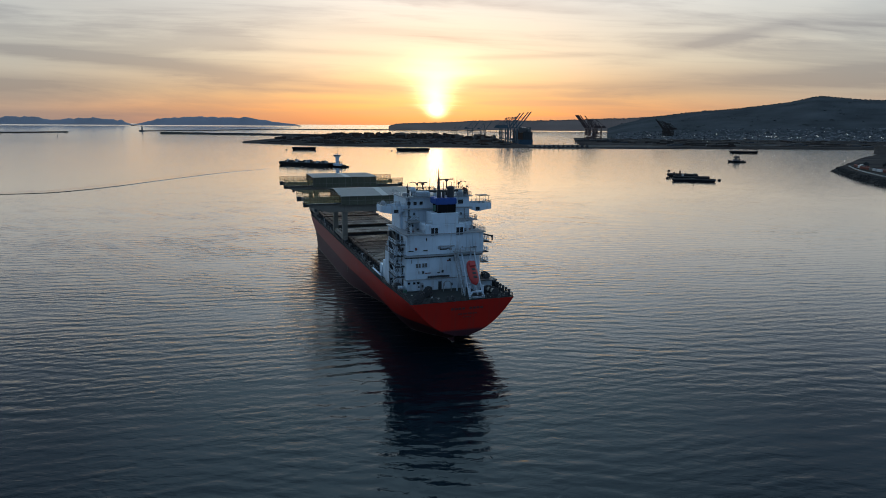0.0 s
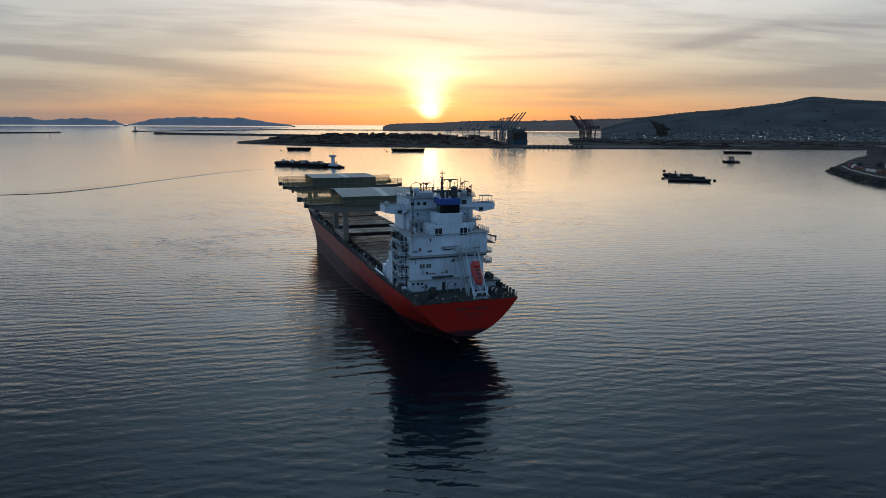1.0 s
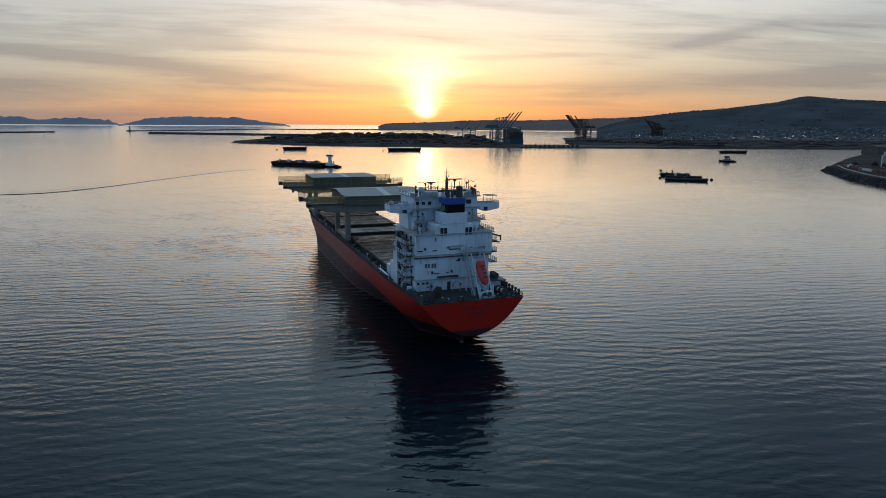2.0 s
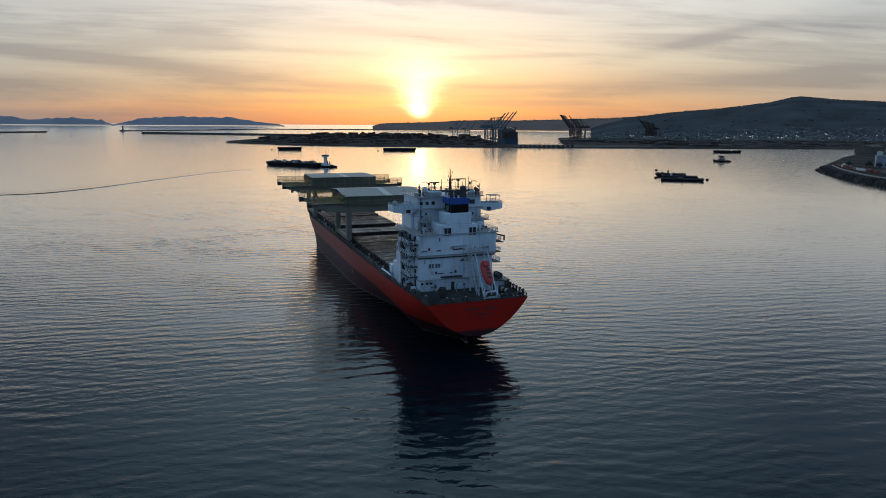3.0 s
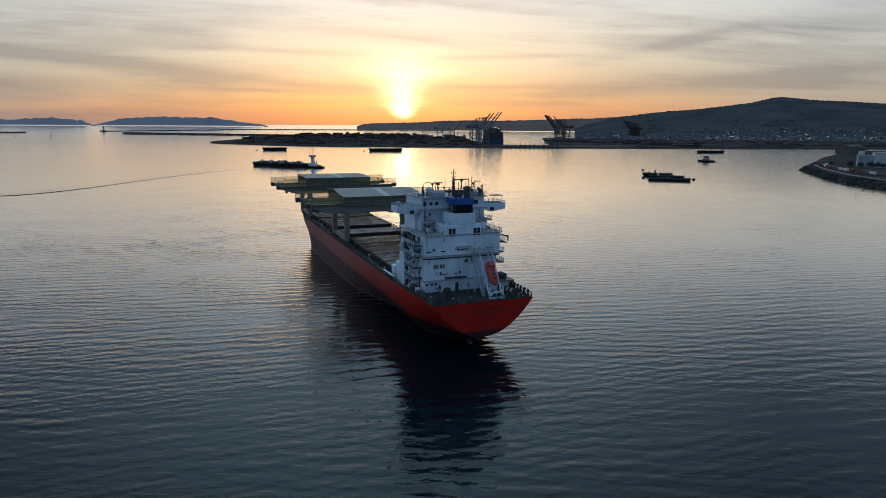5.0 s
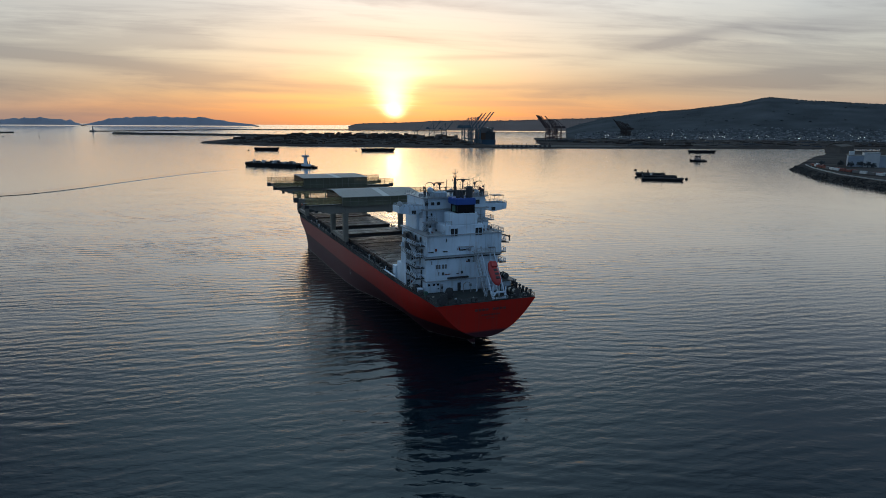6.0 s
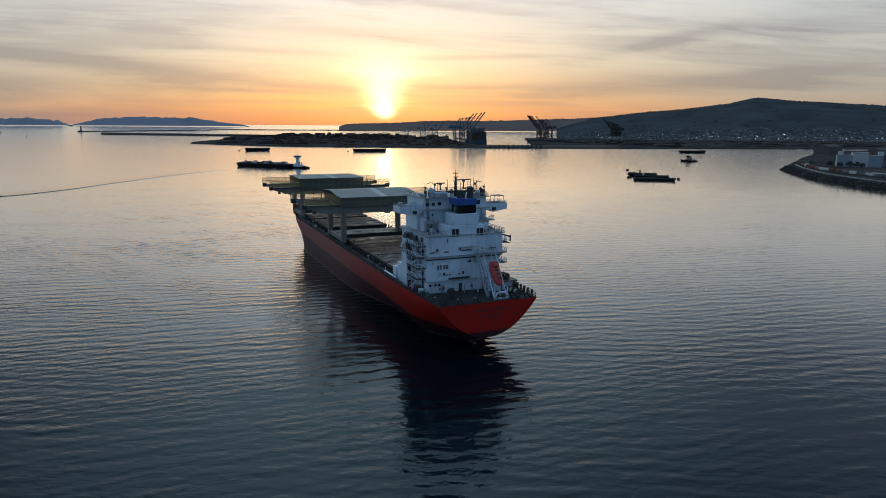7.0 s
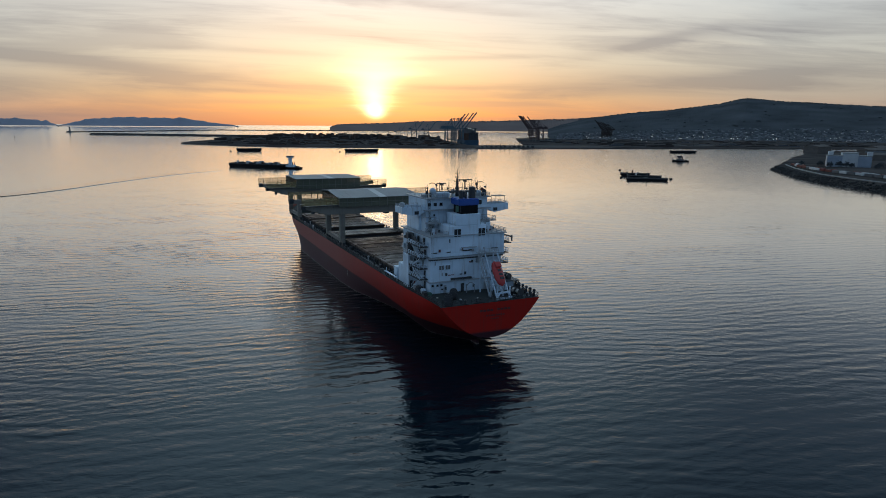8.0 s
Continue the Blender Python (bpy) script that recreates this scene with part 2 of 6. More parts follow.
def hull_paint():
    def build(n, b):
        at = n.add("ShaderNodeTexCoord").outputs["Object"]
        z = n.add("ShaderNodeSeparateXYZ", Vector=at).outputs[2]
        broad = n.noise(n.mapping(at, (1, 0.35, 1)), 0.16, 5.0, 0.6)
        runs = n.noise(n.mapping(at, (1.2, 0.9, 0.07)), 1.0, 5.0, 0.65)
        fine = n.noise(at, 3.0, 4.0, 0.6)
        edge = n.math("ADD", n.math("SUBTRACT", z, n.math("MULTIPLY", n.add("ShaderNodeSeparateXYZ", Vector=at).outputs[1], 0.008)), n.math("MULTIPLY", n.math("SUBTRACT", fine, 0.5), 0.25))
        along = n.math("DIVIDE", n.add("ShaderNodeSeparateXYZ", Vector=at).outputs[1], 150.0)
        drop = n.ramp(along, [(0.0, (0.28, 0.28, 0.28)), (0.08, (0.8, 0.8, 0.8)), (0.22, (0.75, 0.75, 0.75)), (0.42, (0, 0, 0))], "EASE")
        low = n.ramp(n.math("DIVIDE", n.math("ADD", edge, n.math("MULTIPLY", drop, 1.1)), 12.4), [(0.475, (1, 1, 1)), (0.525, (0, 0, 0))])
        red = n.mix(broad, (0.29, 0.008, 0.004), (0.40, 0.013, 0.006))
        red = n.mix(n.math("MULTIPLY", n.ramp(runs, [(0.5, (0, 0, 0)), (0.72, (1, 1, 1))]), 0.5), red, (0.15, 0.025, 0.02))
        # bottom paint darkened at the stern with the shade under the counter
        boot = n.mix(broad, (0.030, 0.008, 0.012), (0.055, 0.014, 0.019))
        boot = n.mix(n.math("MULTIPLY", n.ramp(runs, [(0.45, (0, 0, 0)), (0.7, (1, 1, 1))]), 0.6), boot, (0.045, 0.020, 0.024))
        wet = n.math("LESS_THAN", z, n.math("MULTIPLY", runs, 0.7))
        # forward fading, with the warm sky's sheen mixed into the paint colours
        faded_sheen = n.math("MULTIPLY", n.ramp(n.math("DIVIDE", n.add("ShaderNodeSeparateXYZ", Vector=at).outputs[1], 150.0), [(0.16, (0, 0, 0)), (0.62, (1, 1, 1))]), n.math("ADD", 0.55, n.math("MULTIPLY", broad, 0.5)))
        red = n.mix(faded_sheen, red, (0.29, 0.110, 0.085))
        boot = n.mix(faded_sheen, boot, (0.105, 0.050, 0.050))
        boot = n.mix(n.math("MULTIPLY", wet, n.ramp(runs, [(0.45, (0.2, 0.2, 0.2)), (0.6, (1, 1, 1))])), boot, (0.22, 0.20, 0.17))
        n.put(b.inputs["Base Color"], n.mix(low, red, boot))
        n.put(b.inputs["Roughness"], n.math("ADD", 0.50, n.math("MULTIPLY", broad, 0.25)))
        b.inputs["Specular IOR Level"].default_value = 0.15
        # shell plating: faint swelling between the frames
        ribs = n.math("SINE", n.math("MULTIPLY", n.add("ShaderNodeSeparateXYZ", Vector=at).outputs[1], 2.6))
        bump(n, b, n.math("ADD", n.math("MULTIPLY", ribs, 0.15), fine), 0.2, 0.05)
    return material("hull_paint", build)


def hatch_steel():
    """Rusted hatch plating with wet patches that shine."""
    def build(n, b):
        at = n.add("ShaderNodeTexCoord").outputs["Object"]
        broad = n.noise(n.mapping(at, (0.20, 0.30, 1)), 1.0, 5.0, 0.62, 2.0, 0.6)
        fine = n.noise(at, 1.6, 4.0, 0.65)
        runs = n.noise(n.mapping(at, (0.16, 1.1, 1)), 1.0, 4.0, 0.6)
        rust = n.mix(n.ramp(broad, [(0.34, (0, 0, 0)), (0.66, (1, 1, 1))]), (0.030, 0.021, 0.017), (0.075, 0.054, 0.043))
        rust = n.mix(n.ramp(fine, [(0.42, (0, 0, 0)), (0.70, (0.8, 0.8, 0.8))]), rust, (0.058, 0.029, 0.018))
        rust = n.mix(n.ramp(runs, [(0.54, (0, 0, 0)), (0.68, (0.75, 0.75, 0.75))]), rust, (0.018, 0.015, 0.014))
        n.put(b.inputs["Base Color"], rust)
        n.put(b.inputs["Roughness"], n.ramp(n.math("ADD", n.math("MULTIPLY", broad, 0.7), n.math("MULTIPLY", runs, 0.3)), [(0.42, (0.70, 0.70, 0.70)), (0.54, (0.48, 0.48, 0.48)), (0.64, (0.22, 0.22, 0.22))]))
        b.inputs["Specular IOR Level"].default_value = 0.35
        bump(n, b, n.math("ADD", fine, n.math("MULTIPLY", broad, 2.0)), 0.25, 0.04)
    return material("rusty_hatch_steel", build)


def water_material():
    def build(n, b):
        at = n.add("ShaderNodeNewGeometry").outputs["Position"]
        body = n.mix(n.noise(at, 0.01, 3.0), (0.0008, 0.0052, 0.0088), (0.0014, 0.0072, 0.0120))

        def train(length, turn, bend, seed):
            """Parallel ripples of one wave length in metres, crests bent and broken."""
            w = n.t.nodes.new("ShaderNodeTexWave")
            w.wave_type, w.bands_direction, w.wave_profile = "BANDS", "Y", "SIN"
            n.put(w.inputs["Vector"], n.mapping(at, (1.3, 1, 1), (0, 0, radians(turn)), (seed, seed * 1.7, 0)))
            for k, v in (("Scale", 0.314 / length), ("Distortion", bend), ("Detail", 2.0), ("Detail Scale", 0.95), ("Detail Roughness", 0.5)):
                w.inputs[k].default_value = v
            return w.outputs["Fac"]

        patch = n.ramp(n.noise(n.mapping(at, (0.011, 0.022, 1), (0, 0, radians(-8))), 1.0, 3.0, 0.55), [(0.38, (0.12, 0.12, 0.12)), (0.60, (1, 1, 1))])
        patch2 = n.ramp(n.noise(n.mapping(at, (0.012, 0.018, 1), (0, 0, 0), (9, 4, 0)), 1.0, 3.0, 0.55), [(0.38, (0.10, 0.10, 0.10)), (0.62, (1, 1, 1))])
        patch3 = n.ramp(n.noise(n.mapping(at, (0.030, 0.040, 1), (0, 0, 0), (2, 7, 0)), 1.0, 3.0, 0.55), [(0.36, (0.25, 0.25, 0.25)), (0.64, (1, 1, 1))])
        breeze = n.vec("LENGTH", n.mapping(at, (1, 1, 0), (0, 0, 0), (125, -195, 0)))
        breeze = n.ramp(n.math("DIVIDE", breeze, 2500.0), [(0.03, (1, 1, 1)), (0.075, (0.68, 0.68, 0.68)), (0.12, (0.40, 0.40, 0.40)), (0.2, (0.20, 0.20, 0.20)), (0.4, (0.30, 0.30, 0.30)), (0.6, (0.30, 0.30, 0.30)), (0.8, (0.20, 0.20, 0.20))])
        # short crests, broken and uneven, between the longer trains
        swell = n.noise(n.mapping(at, (0.03, 0.07, 1), (0, 0, radians(-6))), 1.0, 2.0, 0.45, 2.0, 0.3)
        short = n.noise(n.mapping(at, (0.30, 0.50, 1), (0, 0, radians(-6))), 1.0, 3.0, 0.52, 2.1, 0.5)
        chop = n.noise(n.mapping(at, (0.55, 1.1, 1), (0, 0, radians(8))), 1.0, 3.0, 0.6)
        terms = ((train(5.6, -6, 3.4, 3.0), patch, 0.070), (train(4.3, 5, 3.6, 7.0), patch2, 0.050), (train(3.1, -14, 3.6, 5.0), patch3, 0.033), (train(2.1, 11, 3.6, 1.0), patch2, 0.013), (short, n.math("ADD", patch3, 0.3), 0.115), (swell, 1.0, 0.05), (chop, n.math("ADD", patch3, 0.2), 0.022))
        h = 0.0
        for wave, where, gain in terms:
            h = n.math("ADD", h, n.math("MULTIPLY", n.math("MULTIPLY", wave, where), gain))
        facet = n.add("ShaderNodeBump", Strength=1.0, Distance=WAVE, Height=n.math("MULTIPLY", h, breeze)).outputs[0]
        # ripples too small to tell apart widen the gloss far out
        away = n.math("DIVIDE", n.vec("LENGTH", at), 2000.0)
        rough = n.ramp(away, [(0.05, (0.02, 0.02, 0.02)), (0.20, (0.06, 0.06, 0.06)), (0.42, (0.11, 0.11, 0.11)), (0.8, (0.12, 0.12, 0.12))])
        gloss = n.t.nodes.new("ShaderNodeBsdfAnisotropic")
        gloss.inputs["Color"].default_value = (1, 1, 1, 1)
        n.put(gloss.inputs["Roughness"], rough), n.put(gloss.inputs["Normal"], facet)
        deep = n.add("ShaderNodeBsdfDiffuse", Color=body)
        mirror = n.add("ShaderNodeFresnel", IOR=1.333, Normal=facet).outputs[0]
        share = n.ramp(mirror, [(0.0, (0.0, 0.0, 0.0)), (0.02, (0.018, 0.018, 0.018)), (0.06, (0.032, 0.032, 0.032)), (0.13, (0.073, 0.073, 0.073)), (0.21, (0.19, 0.19, 0.19)), (0.32, (0.43, 0.43, 0.43)), (0.42, (0.66, 0.66, 0.66)), (0.56, (0.90, 0.90, 0.90)), (0.8, (0.98, 0.98, 0.98)), (1.0, (1, 1, 1))])
        out = next(x for x in n.t.nodes if x.type == "OUTPUT_MATERIAL")
        n.put(out.inputs[0], n.add("ShaderNodeMixShader", i0=share, i1=deep.outputs[0], i2=gloss.outputs[0]).outputs[0])
        n.t.nodes.remove(b)
    return material("harbour_water", build)


WAVE = 1.42
HULL = hull_paint()
WATER = water_material()
WHITE = worn("white_ship_paint", (0.54, 0.64, 0.72), 0.5, dirt=(0.24, 0.14, 0.08), amount=0.75, scale=0.5, vary=0.18)
CREAM = worn("buff_crane_paint", (0.20, 0.180, 0.150), 0.65, dirt=(0.09, 0.06, 0.04), amount=0.5, gloss=0.3)
ROOF = worn("pale_roof_sheet", (0.20, 0.20, 0.19), 0.6, dirt=(0.12, 0.10, 0.08), amount=0.5, streak=False, gloss=0.3)
ROOF_LIGHT = worn("light_roof_sheet", (0.40, 0.40, 0.38), 0.6, streak=False, gloss=0.3)
DECK = worn("dark_green_deck", (0.040, 0.045, 0.042), 0.8, dirt=(0.09, 0.045, 0.03), amount=0.6, streak=False, gloss=0.2)
HATCH = hatch_steel()
DARK = worn("dark_steel", (0.035, 0.036, 0.038), 0.6, dirt=(0.06, 0.035, 0.02), amount=0.4)
BLACK = worn("black_paint", (0.010, 0.010, 0.011), 0.75, gloss=0.1)
BLUE = worn("blue_funnel_paint", (0.015, 0.07, 0.30), 0.45, amount=0.15)
ORANGE = worn("lifeboat_red", (0.42, 0.035, 0.03), 0.4, amount=0.15)
GREY = worn("grey_steel", (0.30, 0.32, 0.33), 0.55, dirt=(0.16, 0.09, 0.05))
GLASS = worn("dark_window_glass", (0.01, 0.013, 0.016), 0.12, amount=0.0)
MESH_YELLOW = worn("yellow_fence_mesh", (0.42, 0.30, 0.07), 0.6, amount=0.4)
MARK = worn("dark_red_lettering", (0.07, 0.006, 0.006), 0.5)
YARD_DARK = worn("dark_yard_steel", (0.060, 0.047, 0.041), 0.8, gloss=0.0)
YARD_BROWN = worn("brown_yard_steel", (0.105, 0.068, 0.052), 0.8, gloss=0.0)
YARD_GREY = worn("grey_yard_steel", (0.15, 0.128, 0.112), 0.8, gloss=0.0)
TOWN_A = worn("pale_plaster", (0.21, 0.21, 0.21), 0.9, gloss=0.05)
TOWN_B = worn("grey_plaster", (0.145, 0.15, 0.155), 0.9, gloss=0.05)
TOWN_C = worn("dark_plaster", (0.085, 0.087, 0.092), 0.9, gloss=0.05)
ROPE = worn("rope_coil", (0.50, 0.47, 0.40), 0.9, streak=False)
ROCK = worn("riprap_rock", (0.040, 0.038, 0.036), 0.9, dirt=(0.02, 0.02, 0.02), amount=0.6, scale=0.3, streak=False, vary=0.35, gloss=0.1)
SOIL = worn("bare_ground", (0.072, 0.062, 0.056), 0.95, dirt=(0.030, 0.027, 0.026), amount=0.8, scale=0.05, streak=False, vary=0.4, gloss=0.0)
# scrub colour lifted towards grey-blue to hold the haze of distance
HILL = worn("hazy_scrub", (0.074, 0.078, 0.080), 1.0, dirt=(0.050, 0.056, 0.062), amount=0.8, scale=0.02, streak=False, vary=0.3, gloss=0.0)
# brownish-grey haze is put into the cape's base colour
CAPE_HAZE = worn("hazy_cape", (0.20, 0.15, 0.13), 1.0, dirt=(0.14, 0.105, 0.095), amount=0.6, scale=0.02, streak=False, gloss=0.0)
# pale blue-grey here is air haze over the islands, set as base colour
ISLE = worn("hazy_island", (0.29, 0.29, 0.32), 1.0, dirt=(0.19, 0.20, 0.23), amount=0.7, scale=0.02, streak=False, gloss=0.0)
CONCRETE = worn("concrete", (0.28, 0.27, 0.25), 0.85, dirt=(0.12, 0.11, 0.10), amount=0.5)
CRANE_BLUE = worn("blue_crane_paint", (0.085, 0.125, 0.145), 0.7, gloss=0.2)
CRANE_DARK = worn("dark_crane_paint", (0.075, 0.042, 0.038), 0.6)
BOX_WHITE = worn("white_box_steel", (0.50, 0.50, 0.49), 0.6)
BOX_RED = worn("rust_red_box_steel", (0.16, 0.05, 0.04), 0.7, gloss=0.2)
BOX_BLUE = worn("blue_box_steel", (0.045, 0.085, 0.12), 0.7, gloss=0.2)
BOX_GREEN = worn("green_box_steel", (0.05, 0.12, 0.09), 0.6)
SHED_BLUE = worn("pale_blue_sheeting", (0.30, 0.335, 0.38), 0.6)
BOX_GREY = worn("grey_box_steel", (0.13, 0.13, 0.13), 0.7, gloss=0.2)


def see_through(name, colour, cover):
    """Woven mesh or thin sheeting that lets part of the light through."""
    m = worn(name, colour, 0.7, amount=0.3)
    n = m.node_tree
    b = next(x for x in n.nodes if x.type == "BSDF_PRINCIPLED")
    b.inputs["Alpha"].default_value = cover
    return m


MESH = see_through("yellow_mesh", (0.55, 0.40, 0.14), 0.28)
FENCE_POST = worn("rusty_fence_paint", (0.10, 0.065, 0.040), 0.7, gloss=0.2)
CURTAIN = see_through("olive_curtain", (0.13, 0.13, 0.085), 0.80)


def glow_material(name, colour, strength):
    def build(n, b):
        b.inputs["Base Color"].default_value = (0.8, 0.8, 0.8, 1)
        b.inputs["Emission Color"].default_value = (*colour, 1)
        b.inputs["Emission Strength"].default_value = strength
    return material(name, build)


LAMP = glow_material("city_lamp", (1.0, 0.95, 0.85), 3.0)

# ---- mesh helpers ----


def box(bm, x0, x1, y0, y1, z0, z1, m=None):
    vs = [bm.verts.new((x, y, z)) for x in (x0, x1) for y in (y0, y1) for z in (z0, z1)]
    for f in ((0, 1, 3, 2), (4, 6, 7, 5), (0, 4, 5, 1), (2, 3, 7, 6), (0, 2, 6, 4), (1, 5, 7, 3)):
        bm.faces.new([vs[i] for i in f])
    if m is not None:
        for v in vs:
            v.co = m @ v.co
    return vs


def bar(bm, a, b, w, h=None):
    """A square bar from a to b, w wide and h high."""
    a, b = Vector(a), Vector(b)
    d = b - a
    if d.length < 1e-4:
        return
    h = h or w
    side = d.cross(Vector((0, 0, 1)))
    side = side.normalized() if side.length > 1e-4 else Vector((1, 0, 0))
    top = side.cross(d).normalized()
    vs = []
    for p in (a, b):
        for i, j in ((-1, -1), (1, -1), (1, 1), (-1, 1)):
            vs.append(bm.verts.new(p + side * (i * w / 2) + top * (j * h / 2)))
    for f in ((0, 3, 2, 1), (4, 5, 6, 7), (0, 1, 5, 4), (1, 2, 6, 5), (2, 3, 7, 6), (3, 0, 4, 7)):
        bm.faces.new([vs[i] for i in f])


def tube(bm, a, b, r0, r1=None, n=10):
    a, b = Vector(a), Vector(b)
    r1 = r0 if r1 is None else r1
    q = (b - a).to_track_quat("Z", "Y")
    rings = [[bm.verts.new(p + q @ Vector((r * math.cos(2 * math.pi * i / n), r * math.sin(2 * math.pi * i / n), 0))) for i in range(n)] for p, r in ((a, r0), (b, r1))]
    for i in range(n):
        bm.faces.new((rings[0][i], rings[0][(i + 1) % n], rings[1][(i + 1) % n], rings[1][i]))
    bm.faces.new(rings[0][::-1]), bm.faces.new(rings[1])


def lump(bm, c, rx, ry, rz, n=10, rings=6):
    """A rounded body."""
    m = Matrix.Translation(c) @ Matrix.Diagonal((rx, ry, rz, 1))
    bmesh.ops.create_uvsphere(bm, u_segments=n, v_segments=rings, radius=1.0, matrix=m)


def prism(bm, outline, z0, z1):
    """An upright body over an outline in x and y, counter-clockwise."""
    lo = [bm.verts.new((x, y, z0)) for x, y in outline]
    hi = [bm.verts.new((x, y, z1)) for x, y in outline]
    k = len(outline)
    for i in range(k):
        bm.faces.new((lo[i], lo[(i + 1) % k], hi[(i + 1) % k], hi[i]))
    bm.faces.new(hi), bm.faces.new(lo[::-1])


def mesh_of(name, bm, mat, smooth=False):
    bmesh.ops.recalc_face_normals(bm, faces=bm.faces)
    if mat == WATER and sum(f.normal.z for f in bm.faces) < 0:
        bmesh.ops.reverse_faces(bm, faces=bm.faces)
    me = bpy.data.meshes.new(name)
    bm.to_mesh(me)
    bm.free()
    me.materials.append(mat)
    if smooth:
        me.polygons.foreach_set("use_smooth", [True] * len(me.polygons))
    return me


def part(name, bm, mat, parent, label="", smooth=False):
    ob = new(name, mesh_of(name, bm, mat, smooth))
    ob.parent = parent
    return tagged(ob, label)


def thing(name, bm, mat, label, category, group="", kind="", m=None, smooth=False):
    ob = new(name, mesh_of(name, bm, mat, smooth) if bm else None)
    if m is not None:
        ob.matrix_world = m
    return tagged(ob, label, category, group, kind)


def railing(bm, pts, height=1.1, gap=1.8, w=0.07, rails=3):
    """Posts and rails along a line of points."""
    for a, b in zip(pts, pts[1:]):
        a, b = Vector(a), Vector(b)
        for k in range(1, rails + 1):
            o = Vector((0, 0, height * k / rails))
            bar(bm, a + o, b + o, w)
        n = max(1, round((b - a).length / gap))
        for i in range(n + 1):
            p = a.lerp(b, i / n)
            bar(bm, p, p + Vector((0, 0, height)), w * 1.2)


# ---- water, land ----


def water_z(x, y):
    """The sheet lifts very gently far out, so that its edge lies on the sea horizon."""
    r = math.hypot(x, y)
    return 0.0 if r < 2600 else 1.0e-5 * (r - 2600) ** 2


def bearing(px):
    """Bearing, in radians to the right of +y, of an upright line px to the right of the middle line for a focal length of 1160."""
    return math.atan(px / 1160.0) + radians(0.41)


def at_bearing(px, r):
    b = bearing(px)
    return r * math.sin(b) - 5, r * math.cos(b)


def make_water():
    bm = bmesh.new()
    radii = [0, 60, 150, 300, 500, 800, 1200, 1700, 2200, 2600] + [2600 + 60 * k for k in range(1, 42)]
    n = 144
    rings = []
    for r in radii:
        if r == 0:
            rings.append([bm.verts.new((0, 0, 0))])
            continue
        rings.append([bm.verts.new((r * math.sin(2 * math.pi * i / n), r * math.cos(2 * math.pi * i / n), water_z(0, r))) for i in range(n)])
    for a, b in zip(rings, rings[1:]):
        for i in range(n):
            j = (i + 1) % n
            bm.faces.new((a[0], b[j], b[i]) if len(a) == 1 else (a[i], a[j], b[j], b[i]))
    thing("water", bm, WATER, "calm rippled harbour water reflecting the sunset sky", "water", kind="structure", smooth=True)


make_water()


def land(name, outline, top, label, mat, bank=6.0, category="land"):
    """Flat land over an outline (counter-clockwise), with a sloped rocky bank down to the water."""
    bm = bmesh.new()
    k = len(outline)
    pts = [Vector((x, y)) for x, y in outline]
    low, high = [], []
    for i, p in enumerate(pts):
        a, b = pts[i - 1], pts[(i + 1) % k]
        t = (b - a).normalized()
        o = Vector((t.y, -t.x))
        q = p + o * bank
        low.append(bm.verts.new((q.x, q.y, water_z(*q) - 1.5)))
        high.append(bm.verts.new((p.x, p.y, water_z(*p) + top)))
    for i in range(k):
        j = (i + 1) % k
        bm.faces.new((low[i], low[j], high[j], high[i]))
    bmesh.ops.triangulate(bm, faces=[bm.faces.new(high)])
    return thing(name, bm, mat, label, category, kind="structure")


def rough_line(pts, step, amount, seed):
    """Points along a line of corners, set off at random."""
    rnd = random.Random(seed)
    out = []
    for a, b in zip(pts, pts[1:]):
        a, b = Vector(a), Vector(b)
        n = max(1, int((b - a).length / step))
        out += [tuple(a.lerp(b, i / n) + Vector((rnd.uniform(-1, 1), rnd.uniform(-1, 1))) * amount) for i in range(n)]
    return out


# port peninsula: its quay faces the camera, its tip lies out in the bay
PORT = [(-637, 2140), (-560, 2060), (-471, 1985), (-380, 1905), (-283, 1850), (-120, 1815), (31, 1803), (200, 1783), (240, 1780), (240, 2100), (240, 2600), (250, 3000), (-100, 3350), (-530, 3480), (-592, 3189), (-655, 2775), (-650, 2230)]
land("port_ground", rough_line(PORT + PORT[:1], 45, 3, 2), 4.0, "dark flat port ground with a rocky shore", SOIL, 9)
# mainland shore under the hill
SHORE = [(630, 1770), (939, 1769), (1192, 1765), (1900, 1800), (2800, 2000), (3400, 2600), (3400, 3300), (620, 3050), (500, 2400), (445, 2100), (630, 2000)]
land("mainland_ground", rough_line(SHORE + SHORE[:1], 60, 4, 3), 4.0, "dark low mainland shore with port yards", SOIL, 10)
# mole that joins both
land("mole_ground", rough_line([(236, 1752), (634, 1766), (634, 1990), (238, 1990), (236, 1752)], 40, 2, 4), 3.0, "long low dark stone mole", ROCK, 6)


